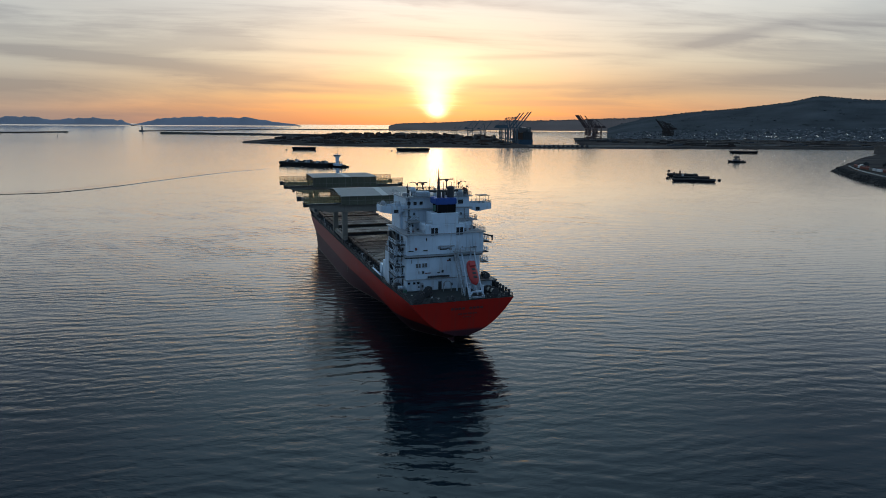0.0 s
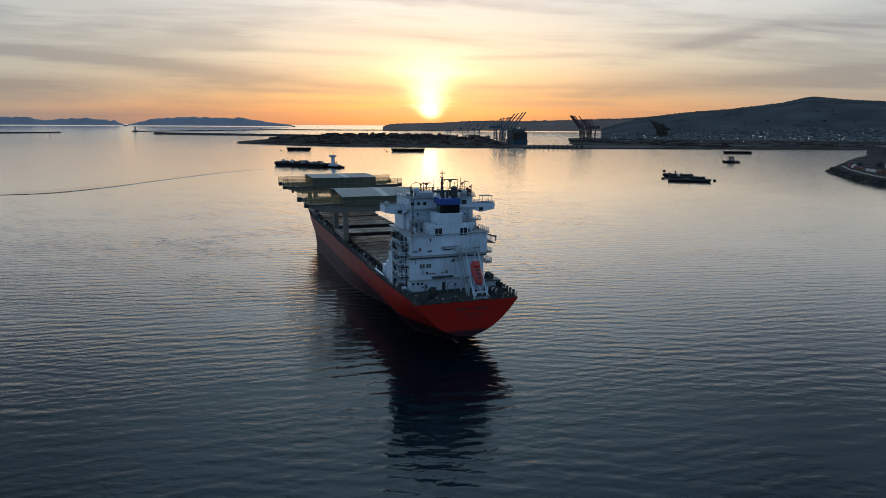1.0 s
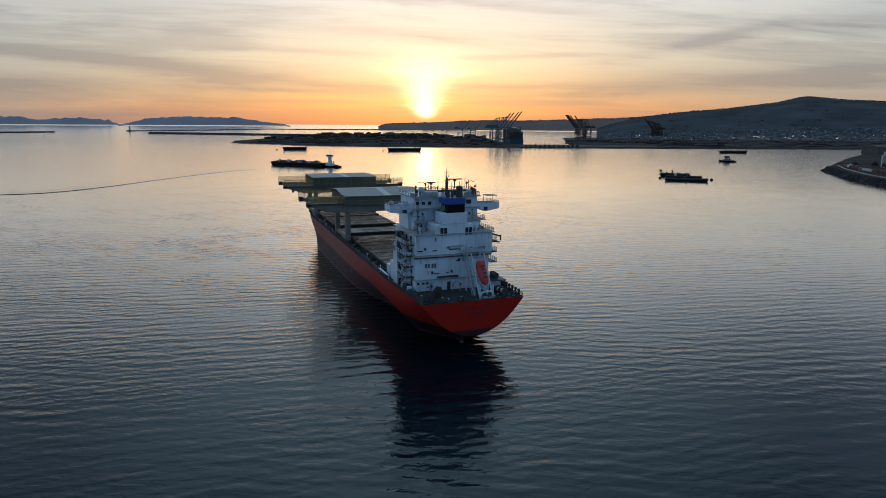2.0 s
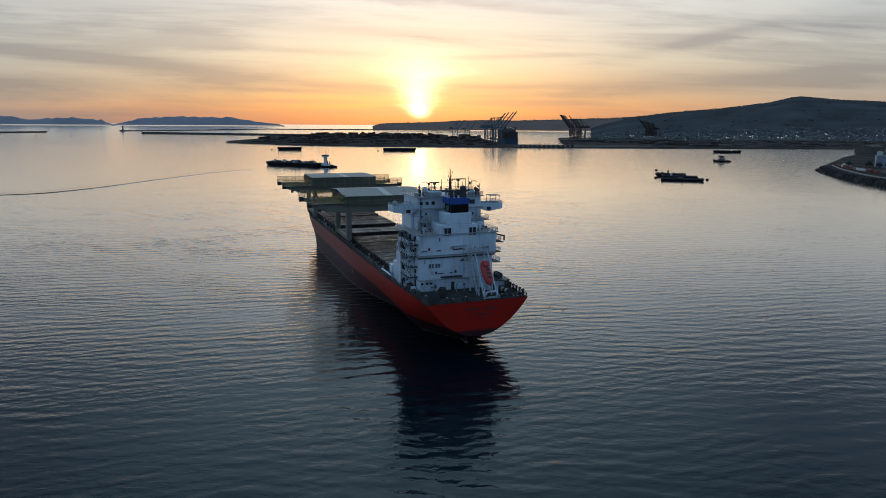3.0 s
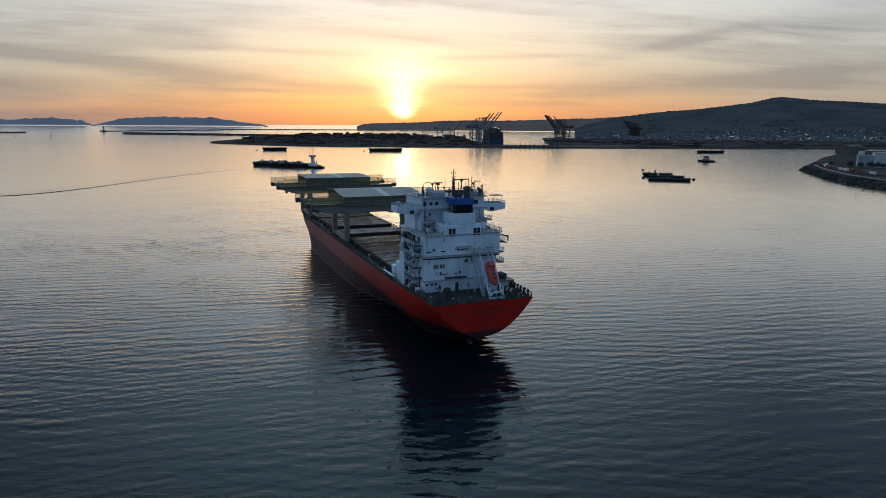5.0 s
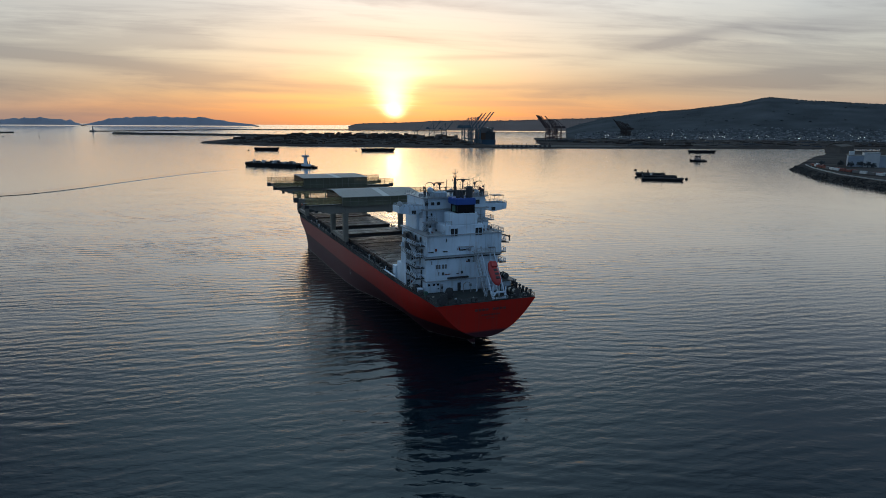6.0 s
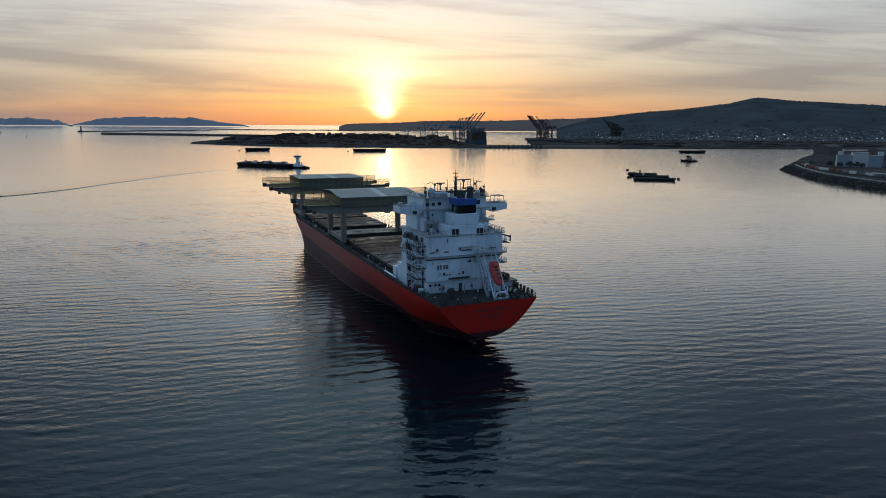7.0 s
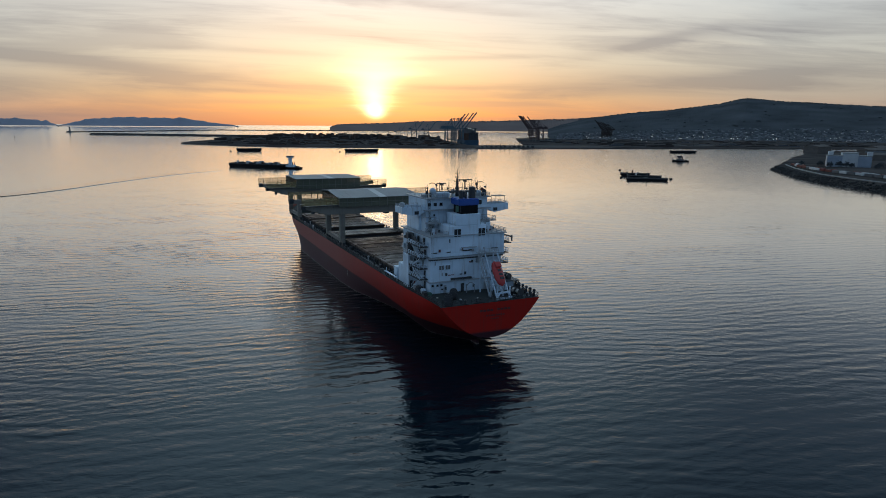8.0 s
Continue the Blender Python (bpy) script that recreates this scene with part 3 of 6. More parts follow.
def breakwater(name, pts, width, top):
    bm = bmesh.new()
    rnd = random.Random(name)
    prev = None
    line = []
    for a, b in zip(pts, pts[1:]):
        a, b = Vector(a), Vector(b)
        n = max(1, int((b - a).length / 18))
        line += [a.lerp(b, i / n) for i in range(n)]
    line.append(Vector(pts[-1]))
    for i, p in enumerate(line):
        a, b = line[max(0, i - 1)], line[min(len(line) - 1, i + 1)]
        t = (b - a).normalized()
        o = Vector((t.y, -t.x))
        w0 = water_z(*p)
        ring = []
        for u, h in ((-1, -1.5), (-0.45, top), (0.45, top), (1, -1.5)):
            q = p + o * (u * width / 2 + rnd.uniform(-1, 1))
            ring.append(bm.verts.new((q.x, q.y, w0 + h + (rnd.uniform(-0.5, 0.5) if h > 0 else 0))))
        if prev:
            for k in range(3):
                bm.faces.new((prev[k], ring[k], ring[k + 1], prev[k + 1]))
        prev = ring
    return thing(name, bm, ROCK, "long low breakwater of dark rock out at sea", "breakwater", kind="structure")


breakwater("breakwater_west", [(-2900, 2700), (-2062, 3130), (-1862, 3341)], 22, 5.0)
breakwater("breakwater_outer", [(-1640, 3640), (-994, 4219), (-287, 4319), (300, 4330)], 16, 3.5)
breakwater("breakwater_inner", [(-1405, 3381), (-1017, 3345), (-609, 3282), (-480, 3300)], 70, 8.0)


def rise(profile, r_front, r_back, seed, rough):
    """Height of hilly ground: profile gives (bearing, crest height as seen over the horizon); it climbs from r_front to its crest at r_back."""
    off = Vector((seed * 13.1, seed * 7.7, 0))

    def height(px, v):
        hh = profile[-1][1]
        for (a, ha), (b, hb) in zip(profile, profile[1:]):
            if a <= px <= b:
                u = (px - a) / (b - a)
                hh = ha + (hb - ha) * u
                break
        x, y = at_bearing(px, r_front + (r_back - r_front) * v)
        crest = 56.3 + hh / 1160.0 * r_back
        s = v * v * (3 - 2 * v)
        ground = water_z(x, y) + 3.0
        z = ground + (crest - ground) * s
        bumpy = noise.noise(Vector((x / 260, y / 260, 0)) + off) * 0.7 + noise.noise(Vector((x / 90, y / 90, 3)) + off) * 0.35
        grain = noise.noise(Vector((x / 11, y / 11, 5)) + off) * 2.2 + noise.noise(Vector((x / 5, y / 5, 9)) + off) * 1.4
        z += rough * (bumpy * 42 * v * (1 - v) * min(1, max(0.1, hh / 40)) + grain * s)
        return x, y, max(z, water_z(x, y) - 2)
    return height


def ridge(name, profile, r_front, r_back, label, mat, seed, rough=1.0, steps=26, n=420):
    bm = bmesh.new()
    p0, p1 = profile[0][0], profile[-1][0]
    height = rise(profile, r_front, r_back, seed, rough)
    cols = [[bm.verts.new(height(p0 + (p1 - p0) * i / n, k / steps)) for k in range(steps + 1)] for i in range(n + 1)]
    for a, b in zip(cols, cols[1:]):
        for k in range(steps):
            bm.faces.new((a[k], b[k], b[k + 1], a[k + 1]))
    thing(name, bm, mat, label, "hill", kind="structure")
    return height


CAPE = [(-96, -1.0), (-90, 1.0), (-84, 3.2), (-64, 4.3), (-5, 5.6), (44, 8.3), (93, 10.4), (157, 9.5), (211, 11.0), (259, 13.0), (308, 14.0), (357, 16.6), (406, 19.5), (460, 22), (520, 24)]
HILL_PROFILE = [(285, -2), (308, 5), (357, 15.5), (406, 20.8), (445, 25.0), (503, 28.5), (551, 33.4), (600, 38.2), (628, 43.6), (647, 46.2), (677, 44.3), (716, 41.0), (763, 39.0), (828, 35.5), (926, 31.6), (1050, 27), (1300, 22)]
cape_at = ridge("cape_ground", CAPE, 4250, 4720, "low dark cape behind the port", CAPE_HAZE, 2, 1.5, 12, 700)
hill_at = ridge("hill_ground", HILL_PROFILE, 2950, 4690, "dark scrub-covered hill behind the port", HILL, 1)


def jagged(profile, step, amount, seed):
    """A crest line with small uneven peaks between its corners."""
    rnd = random.Random(seed)
    out = []
    for (a, ha), (b, hb) in zip(profile, profile[1:]):
        n = max(1, int((b - a) / step))
        for i in range(n):
            u = i / n
            h = ha + (hb - ha) * u
            out.append((a + (b - a) * u, h + rnd.uniform(-1, 1) * amount * min(1.0, max(0.0, h / 6))))
    return out + [profile[-1]]


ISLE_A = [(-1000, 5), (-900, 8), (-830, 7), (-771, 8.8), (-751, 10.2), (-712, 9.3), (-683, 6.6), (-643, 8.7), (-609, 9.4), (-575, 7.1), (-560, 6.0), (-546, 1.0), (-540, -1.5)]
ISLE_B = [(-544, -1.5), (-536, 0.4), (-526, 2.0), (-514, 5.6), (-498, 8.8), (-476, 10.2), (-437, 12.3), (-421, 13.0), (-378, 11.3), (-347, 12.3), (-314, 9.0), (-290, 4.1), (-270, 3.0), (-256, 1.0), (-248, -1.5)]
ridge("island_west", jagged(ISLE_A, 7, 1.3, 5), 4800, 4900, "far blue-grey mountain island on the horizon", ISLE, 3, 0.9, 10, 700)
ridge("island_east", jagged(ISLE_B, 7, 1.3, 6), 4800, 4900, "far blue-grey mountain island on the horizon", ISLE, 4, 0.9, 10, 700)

# container pier close by, with a rock bank round its rounded head
PIER = [(526, 872), (495, 795), (467, 728), (453, 672), (448, 630), (444, 592), (440, 540), (436, 420), (900, 400), (1500, 900), (1700, 1350), (1300, 1500), (965, 1452), (900, 1350), (700, 1104), (592, 958)]
land("pier_ground", rough_line(PIER + PIER[:1], 14, 1.2, 5), 6.0, "paved container pier with a bank of dark rock", SOIL, 9)

# ---- the cargo ship: x to starboard, y forward from the transom, z up from the waterline ----
ship = thing("cargo_ship", None, None, "red-hulled bulk carrier with white superstructure and two gantry cranes at anchor", "ship", m=pose(1.19, 157.9, 0, 0, 0, 18.4))
LENGTH, HALF, DK = 206.0, 14.9, 13.3


def smooth01(u):
    u = min(1.0, max(0.0, u))
    return u * u * (3 - 2 * u)


def deck_z(s):
    return DK + 2.6 * smooth01((s - 176) / 4) + 1.2 * smooth01((s - 178) / 26)


def deck_half(s):
    if s < 30:
        return 13.8 + (HALF - 13.8) * smooth01(s / 30)
    if s < 168:
        return HALF
    return max(0.25, HALF * (1 - ((s - 168) / 38.0) ** 2.4))


def keel_z(s):
    if s < 22:
        return 4.2 - 10.2 * (s / 22) ** 1.25
    return -6.0


def half_at(s, z):
    """Half breadth of the hull at the station s and the height z."""
    top, low = deck_z(s), keel_z(s)
    u = min(1.0, max(0.0, (z - low) / (top - low)))
    e = 0.45 * (1 - smooth01(s / 62)) + 0.035
    tuck = smooth01((s - 0.5) / 12) * (1 - smooth01((s - 40) / 45))
    b = deck_half(s) * (u ** e * (1 - tuck) + (1 - (1 - u) ** 2.3) ** 1.25 * tuck)
    if s > 144:
        wl = HALF * max(0.0, 1 - (max(0.0, s - 146) / 50.0) ** 2.2)
        f = smooth01((z + 2) / (top + 2)) ** 1.25
        b = min(b, wl + (deck_half(s) - wl) * f) if wl < deck_half(s) else b
    return max(b, 0.02)


def make_hull():
    bm = bmesh.new()
    stations = [0, 1.5, 3, 5, 7, 9, 11, 13, 15, 18, 22, 26, 30, 36, 42, 50, 60, 75, 90, 105, 120, 132, 144, 150, 156, 162, 167, 172, 176, 178, 180, 183, 186, 189, 192, 195, 198, 200, 202, 204, 205, 206]
    rows = 22
    for side in (-1, 1):
        grid = []
        for s in stations:
            top, low = deck_z(s) + 1.3 * smooth01((s - 176) / 4), keel_z(s)
            col = []
            for k in range(rows + 1):
                z = low + (top - low) * (k / rows) ** (1.6 if s < 30 else 1.0)
                rake = 0.0
                if s > 192:
                    rake = -(1 - smooth01((z + 3) / (top + 3))) * (s - 192) * 1.0
                col.append(bm.verts.new((side * half_at(s, min(z, deck_z(s))), s + rake, z)))
            grid.append(col)
        for a, b in zip(grid, grid[1:]):
            for k in range(rows):
                bm.faces.new((a[k], b[k], b[k + 1], a[k + 1]))
        # half of the transom
        mid = [bm.verts.new((0, 0, v.co.z)) for v in grid[0]]
        for k in range(rows):
            bm.faces.new((grid[0][k], grid[0][k + 1], mid[k + 1], mid[k]))
    bmesh.ops.remove_doubles(bm, verts=bm.verts, dist=0.03)
    ob = part("hull", bm, HULL, ship, "red upper hull with dull purple-brown bottom paint", smooth=True)
    ob.data.set_sharp_from_angle(angle=radians(32))
    # weather deck
    bm = bmesh.new()
    prev = None
    for s in stations:
        b, z = deck_half(s) - 0.05, deck_z(s) - 0.05
        row = [bm.verts.new((x, s, z)) for x in (-b, 0, b)]
        if prev:
            for k in range(2):
                bm.faces.new((prev[k], prev[k + 1], row[k + 1], row[k]))
        prev = row
    part("weather_deck", bm, DECK, ship, "dark worn steel deck")


make_hull()


def tier(name, x0, x1, y0, y1, z0, z1, parent, mat=None, label=""):
    bm = bmesh.new()
    box(bm, x0, x1, y0, y1, z0, z1)
    bmesh.ops.bevel(bm, geom=list(bm.edges), offset=0.12, segments=1, affect="EDGES")
    return part(name, bm, mat or WHITE, parent, label)



S0 = 13.1
house = new("deckhouse")
house.parent = ship
tagged(house, "white accommodation block with rust streaks and dark windows")
tier("lower_block", -11.3, 9.5, S0, 33, 13.25, 22.5, house)
tier("upper_block", -11.1, 10.5, S0, 33, 22.9, 28.3, house)
tier("casing", -6.0, 4.9, S0 - 0.05, 20, 28.3, 30.9, house)
tier("funnel_casing", -4.1, 3.2, S0 - 0.03, 18.5, 30.9, 33.9, house)
tier("bridge_block", -9.3, 9.2, 20.6, 33.5, 28.3, 34.2, house)
tier("bridge_side_block", -10.0, -9.3, 24.0, 33.0, 28.3, 33.2, house)
tier("bridge_side_block", 9.2, 10.6, 21.5, 33.0, 28.3, 31.2, house)
tier("wheelhouse", -9.2, 9.0, 20.4, 33.8, 34.4, 37.3, house)
tier("stair_house", 4.9, 8.6, 17.6, 20.6, 28.3, 30.6, house)
tier("chart_house", -6.2, -2.6, 20.1, 25, 37.6, 39.0, house)
tier("side_tower", -13.7, -11.3, 22.4, 26.4, 13.25, 22.3, house)
tier("side_tower_annex", -13.0, -11.3, 26.4, 32, 13.25, 18.6, house)
tier("poop_store", 6.4, 11.6, 9.4, 15, 13.25, 16.0, house)

EDGES = [(-11.8, 10.2, S0 - 0.8, 33.6, 22.7), (-11.6, 11.0, S0 - 0.45, 33.6, 28.42), (-9.9, 9.8, 19.6, 34.2, 34.3), (-9.9, 9.7, 19.7, 34.4, 37.45),
         (-11.6, 9.8, S0 - 0.5, 20, 16.4), (-9.6, -6.0, 18.2, 20.6, 31.0), (4.9, 10.8, 18.4, 20.6, 31.0)]
for (x0, x1, y0, y1, z) in EDGES:
    bm = bmesh.new()
    box(bm, x0, x1, y0, y1, z - 0.12, z + 0.12)
    part("deck_edge", bm, GREY, house, "grey projecting deck edge")

# dark strip modelled where only the deck edge's shadow falls
for x0, x1, z in ((-11.7, 10.1, 22.58),):
    bm = bmesh.new()
    box(bm, x0, x1, S0 - 0.32, S0 + 0.02, z - 0.42, z)
    part("edge_shadow", bm, DARK, house, "dark strip drawn as the shadow under a deck edge")
# side tower: door, ports, hose box, pipes and lockers on its aft wall
for x0, x1, z0, z1, mat, nm in ((-13.3, -12.5, 13.3, 15.2, DARK, "door"), (-12.2, -11.6, 14.2, 15.0, BOX_RED, "hose_box"), (-13.2, -12.7, 16.6, 17.1, GLASS, "port_light"), (-12.3, -11.8, 16.6, 17.1, GLASS, "port_light"),
                                (-13.3, -12.5, 17.2, 19.1, DARK, "door"), (-13.3, -12.5, 20.0, 21.9, GREY, "door"), (-12.1, -11.6, 20.6, 21.3, GLASS, "port_light"), (-12.1, -11.6, 18.0, 18.7, DARK, "vent_slot")):
    bm = bmesh.new()
    box(bm, x0, x1, 22.25, 22.45, z0, z1)
    part(nm, bm, mat, house)
for x in (-13.55, -11.45):
    bm = bmesh.new()
    tube(bm, (x, 22.28, 13.3), (x, 22.28, 22.2), 0.08, n=6)
    part("wall_pipe", bm, GREY, house)
# stacked stores and drums on the port side deck below the galleries
for x, y, w, l, h, mat in ((-12.6, 17.0, 0.7, 1.0, 1.5, DARK), (-12.9, 19.2, 0.5, 0.8, 1.1, GREY), (-12.5, 14.6, 0.6, 0.6, 1.3, WHITE), (-12.9, 12.4, 0.6, 0.9, 1.0, DARK), (-12.3, 10.8, 0.45, 0.45, 1.2, BOX_GREEN)):
    bm = bmesh.new()
    box(bm, x - w, x + w, y - l, y + l, 13.26, 13.3 + h)
    bmesh.ops.bevel(bm, geom=list(bm.edges), offset=0.08, segments=1, affect="EDGES")
    part("deck_locker", bm, mat, house)

# galleries with stairs on the port and starboard sides
for z in (17.0, 19.8, 22.62, 25.6):
    for x0, x1, y0 in ((-13.7, -11.2, 14.4), (10.5, 12.4, 14.0)):
        if x0 > 0 and z < 18:
            continue
        bm = bmesh.new()
        box(bm, x0, x1 if x0 < 0 else x1, y0, 22.4, z - 0.1, z + 0.1)
        # whole plate coloured dark to stand for the shade beneath it
        g = part("gallery", bm, DARK, house, "narrow side gallery, dark all over for its shaded underside")
        bm = bmesh.new()
        xo = x0 + 0.08 if x0 < 0 else x1 - 0.08
        railing(bm, [(xo, 22.4, z + 0.1), (xo, y0 + 0.1, z + 0.1), (x1 if x0 < 0 else x0, y0 + 0.1, z + 0.1)], 1.1, 1.5, 0.09)
        part("gallery_rail", bm, WHITE, g)


def stair(a, b, width, parent, mat):
    """A steep ship's ladder between two points, with treads and handrails."""
    a, b = Vector(a), Vector(b)
    side = (b - a).cross(Vector((0, 0, 1))).normalized() * width / 2
    bm = bmesh.new()
    for o in (side, -side):
        bar(bm, a + o, b + o, 0.10, 0.22)
        bar(bm, a + o + Vector((0, 0, 1)), b + o + Vector((0, 0, 1)), 0.07)
        for u in (0.05, 0.5, 0.95):
            p = a.lerp(b, u) + o
            bar(bm, p, p + Vector((0, 0, 1)), 0.06)
    n = max(3, int((b - a).length / 0.4))
    for k in range(1, n):
        p = a.lerp(b, k / n)
        bar(bm, p - side, p + side, 0.18, 0.05)
    part("stair", bm, mat, parent, "steep steel ship's stair")


stair((-12.6, 22.0, 13.3), (-12.6, 15.5, 17.0), 0.9, house, WHITE)
stair((-12.8, 15.5, 17.1), (-12.8, 21.5, 19.8), 0.9, house, WHITE)
stair((-12.4, 21.5, 19.9), (-12.4, 15.5, 22.6), 0.9, house, WHITE)
stair((-12.8, 15.5, 22.7), (-12.8, 21.5, 25.6), 0.9, house, WHITE)
stair((-9.8, 19.6, 28.5), (-6.6, 19.6, 31.6), 0.9, house, GREY)
stair((10.3, 19.4, 28.5), (7.2, 19.4, 31.4), 0.9, house, GREY)


def rect_part(name, x0, x1, z0, z1, y, mat, parent, depth=0.12, label=""):
    bm = bmesh.new()
    box(bm, x0, x1, y - depth, y + 0.05, z0, z1)
    return part(name, bm, mat, parent, label)


def window(x, z, w, h, y, panes=1, glass=None):
    """A framed window in the aft wall."""
    bm = bmesh.new()
    t = 0.1
    for (a, b, c, d) in ((x - t, x + w + t, z - t, z), (x - t, x + w + t, z + h, z + h + t), (x - t, x, z, z + h), (x + w, x + w + t, z, z + h)):
        box(bm, a, b, y - 0.14, y + 0.05, c, d)
    for k in range(1, panes):
        xx = x + w * k / panes
        box(bm, xx - 0.05, xx + 0.05, y - 0.12, y + 0.05, z, z + h)
    f = part("window_frame", bm, WHITE, house)
    for k in range(panes):
        rect_part("pane", x + w * k / panes + 0.06, x + w * (k + 1) / panes - 0.06, z + 0.02, z + h - 0.02, y, glass or GLASS, f, 0.06)


window(-4.5, 28.05, 2.0, 2.0, S0 - 0.05, 2)
window(2.55, 27.95, 2.0, 2.0, S0 - 0.05, 2)
window(-8.7, 19.55, 1.4, 1.15, S0, 2, BOX_GREY)
window(-6.9, 19.55, 1.4, 1.15, S0, 2, BOX_GREY)
window(5.6, 35.3, 1.6, 1.2, 20.4, 1)
for x in (-10.9, -9.5, -8.4):
    window(x, 15.15, 0.75, 0.6, S0, 1)
for x, z in ((-7.6, 29.4), (-8.4, 31.8), (-7.2, 32.6), (6.4, 32.2), (7.8, 29.5)):
    window(x, z, 0.55, 0.7, 20.6, 1)
# vents, ladders, doors and pipes on the aft wall
for (x0, x1, z0, z1, dp, mat, nm) in ((-5.4, 0.6, 16.75, 17.15, 0.55, DARK, "awning"), (-7.4, -6.6, 13.3, 15.4, 0.12, GREY, "door"), (-2.4, -1.5, 13.3, 15.5, 0.12, DARK, "door"), (4.4, 5.3, 13.3, 15.4, 0.12, GREY, "door"),
                                      (-10.8, -9.3, 24.0, 24.25, 0.2, DARK, "vent_slot"), (-6.6, -5.4, 24.0, 24.25, 0.2, DARK, "vent_slot"), (-2.0, 0.0, 24.1, 24.4, 0.2, DARK, "vent_slot"), (0.6, 1.3, 23.9, 24.5, 0.3, GREY, "vent_box"), (6.5, 8.4, 24.2, 24.5, 0.2, DARK, "vent_slot"),
                                      (-2.4, 2.0, 25.0, 25.2, 0.6, GREY, "pipe_rack"), (2.0, 3.2, 20.8, 22.3, 0.4, GREY, "vent_box")):
    rect_part(nm, x0, x1, z0, z1, S0, mat, house, dp)
for x, z0, z1 in ((-4.9, 13.3, 22.4), (1.2, 16.4, 22.4), (6.2, 13.3, 22.4), (-10.6, 23.0, 28.2), (5.6, 23, 28.2), (7.3, 23, 28.2)):
    bm = bmesh.new()
    tube(bm, (x, S0 - 0.14, z0), (x, S0 - 0.14, z1), 0.09, n=6)
    part("wall_pipe", bm, WHITE, house)
bm = bmesh.new()
for k in range(9):
    a0, a1 = math.pi * k / 9, math.pi * (k + 1) / 9
    bar(bm, (-0.6 + 1.1 * math.cos(a0), S0 - 2.2, 14.9 + 1.1 * math.sin(a0)), (-0.6 + 1.1 * math.cos(a1), S0 - 2.2, 14.9 + 1.1 * math.sin(a1)), 0.16)
bar(bm, (-1.7, S0 - 2.2, 13.3), (-1.7, S0 - 2.2, 14.9), 0.16), bar(bm, (0.5, S0 - 2.2, 13.3), (0.5, S0 - 2.2, 14.9), 0.16)
part("cargo_hoop", bm, GREY, house)

# bridge wings with rails
for sgn in (-1, 1):
    bm = bmesh.new()
    vs = [bm.verts.new((sgn * x, y, z)) for y in (21.0, 26.5) for x, z in ((9, 34.0), (11.6, 32.9), (15.9, 33.6), (15.9, 35.3), (15.5, 35.3), (15.5, 34.4), (9, 34.4))]
    for k in range(7):
        bm.faces.new((vs[k], vs[(k + 1) % 7], vs[7 + (k + 1) % 7], vs[7 + k]))
    bm.faces.new(vs[:7]), bm.faces.new(vs[7:])
    for y0 in (20.9, 26.4):
        box(bm, min(sgn * 9, sgn * 15.9), max(sgn * 9, sgn * 15.9), y0, y0 + 0.15, 34.2, 35.25)
    wing = part("bridge_wing", bm, WHITE, house, "white bridge wing reaching past the ship's side")
    bm = bmesh.new()
    railing(bm, [(sgn * 9.4, 20.9, 35.2), (sgn * 15.8, 20.9, 35.2), (sgn * 15.8, 26.4, 35.2), (sgn * 9.4, 26.4, 35.2)], 0.6, 1.4, 0.08, 2)
    part("wing_rail", bm, GREY, wing)
    rect_part("wing_window", *sorted((sgn * 11.2, sgn * 12.4)), 33.3, 34.2, 21.0, GLASS, wing, 0.08)
bm = bmesh.new()
box(bm, 13.2, 16.4, 23.5, 26.5, 36.95, 37.1)
for x, y in ((13.4, 23.7), (16.2, 23.7), (13.4, 26.3), (16.2, 26.3)):
    tube(bm, (x, y, 35.0), (x, y, 37), 0.06, n=6)
part("awning", bm, CREAM, house, "flat canvas awning on the starboard wing")
bm = bmesh.new()
lump(bm, (-14.6, 24.5, 35.6), 0.8, 0.7, 0.8)
part("covered_light", bm, GREY, house, "canvas-covered searchlight", smooth=True)

# roof rails
for pts in ([(-9.6, 33.8, 37.5), (-9.6, 20.0, 37.5), (-3.2, 20.0, 37.5)], [(3.4, 20.0, 37.5), (9.4, 20.0, 37.5), (9.4, 33.8, 37.5)], [(-9.4, 18.4, 31.1), (-6.2, 18.4, 31.1)], [(5.2, 18.6, 31.1), (10.6, 18.6, 31.1), (10.6, 20.4, 31.1)],
            [(-11.0, S0 - 0.2, 28.5), (-6.2, S0 - 0.2, 28.5)], [(5.0, S0 - 0.2, 28.5), (10.8, S0 - 0.2, 28.5), (10.8, 20, 28.5)], [(-13.6, 22.5, 22.3), (-13.6, 26.3, 22.3), (-11.4, 26.3, 22.3)], [(-5.9, S0 + 0.1, 30.9), (-4.2, S0 + 0.1, 30.9)], [(3.3, S0 + 0.1, 30.9), (4.8, S0 + 0.1, 30.9)]):
    bm = bmesh.new()
    railing(bm, pts, 1.1, 1.5, 0.085)
    part("rail", bm, GREY, house, "open steel rail")

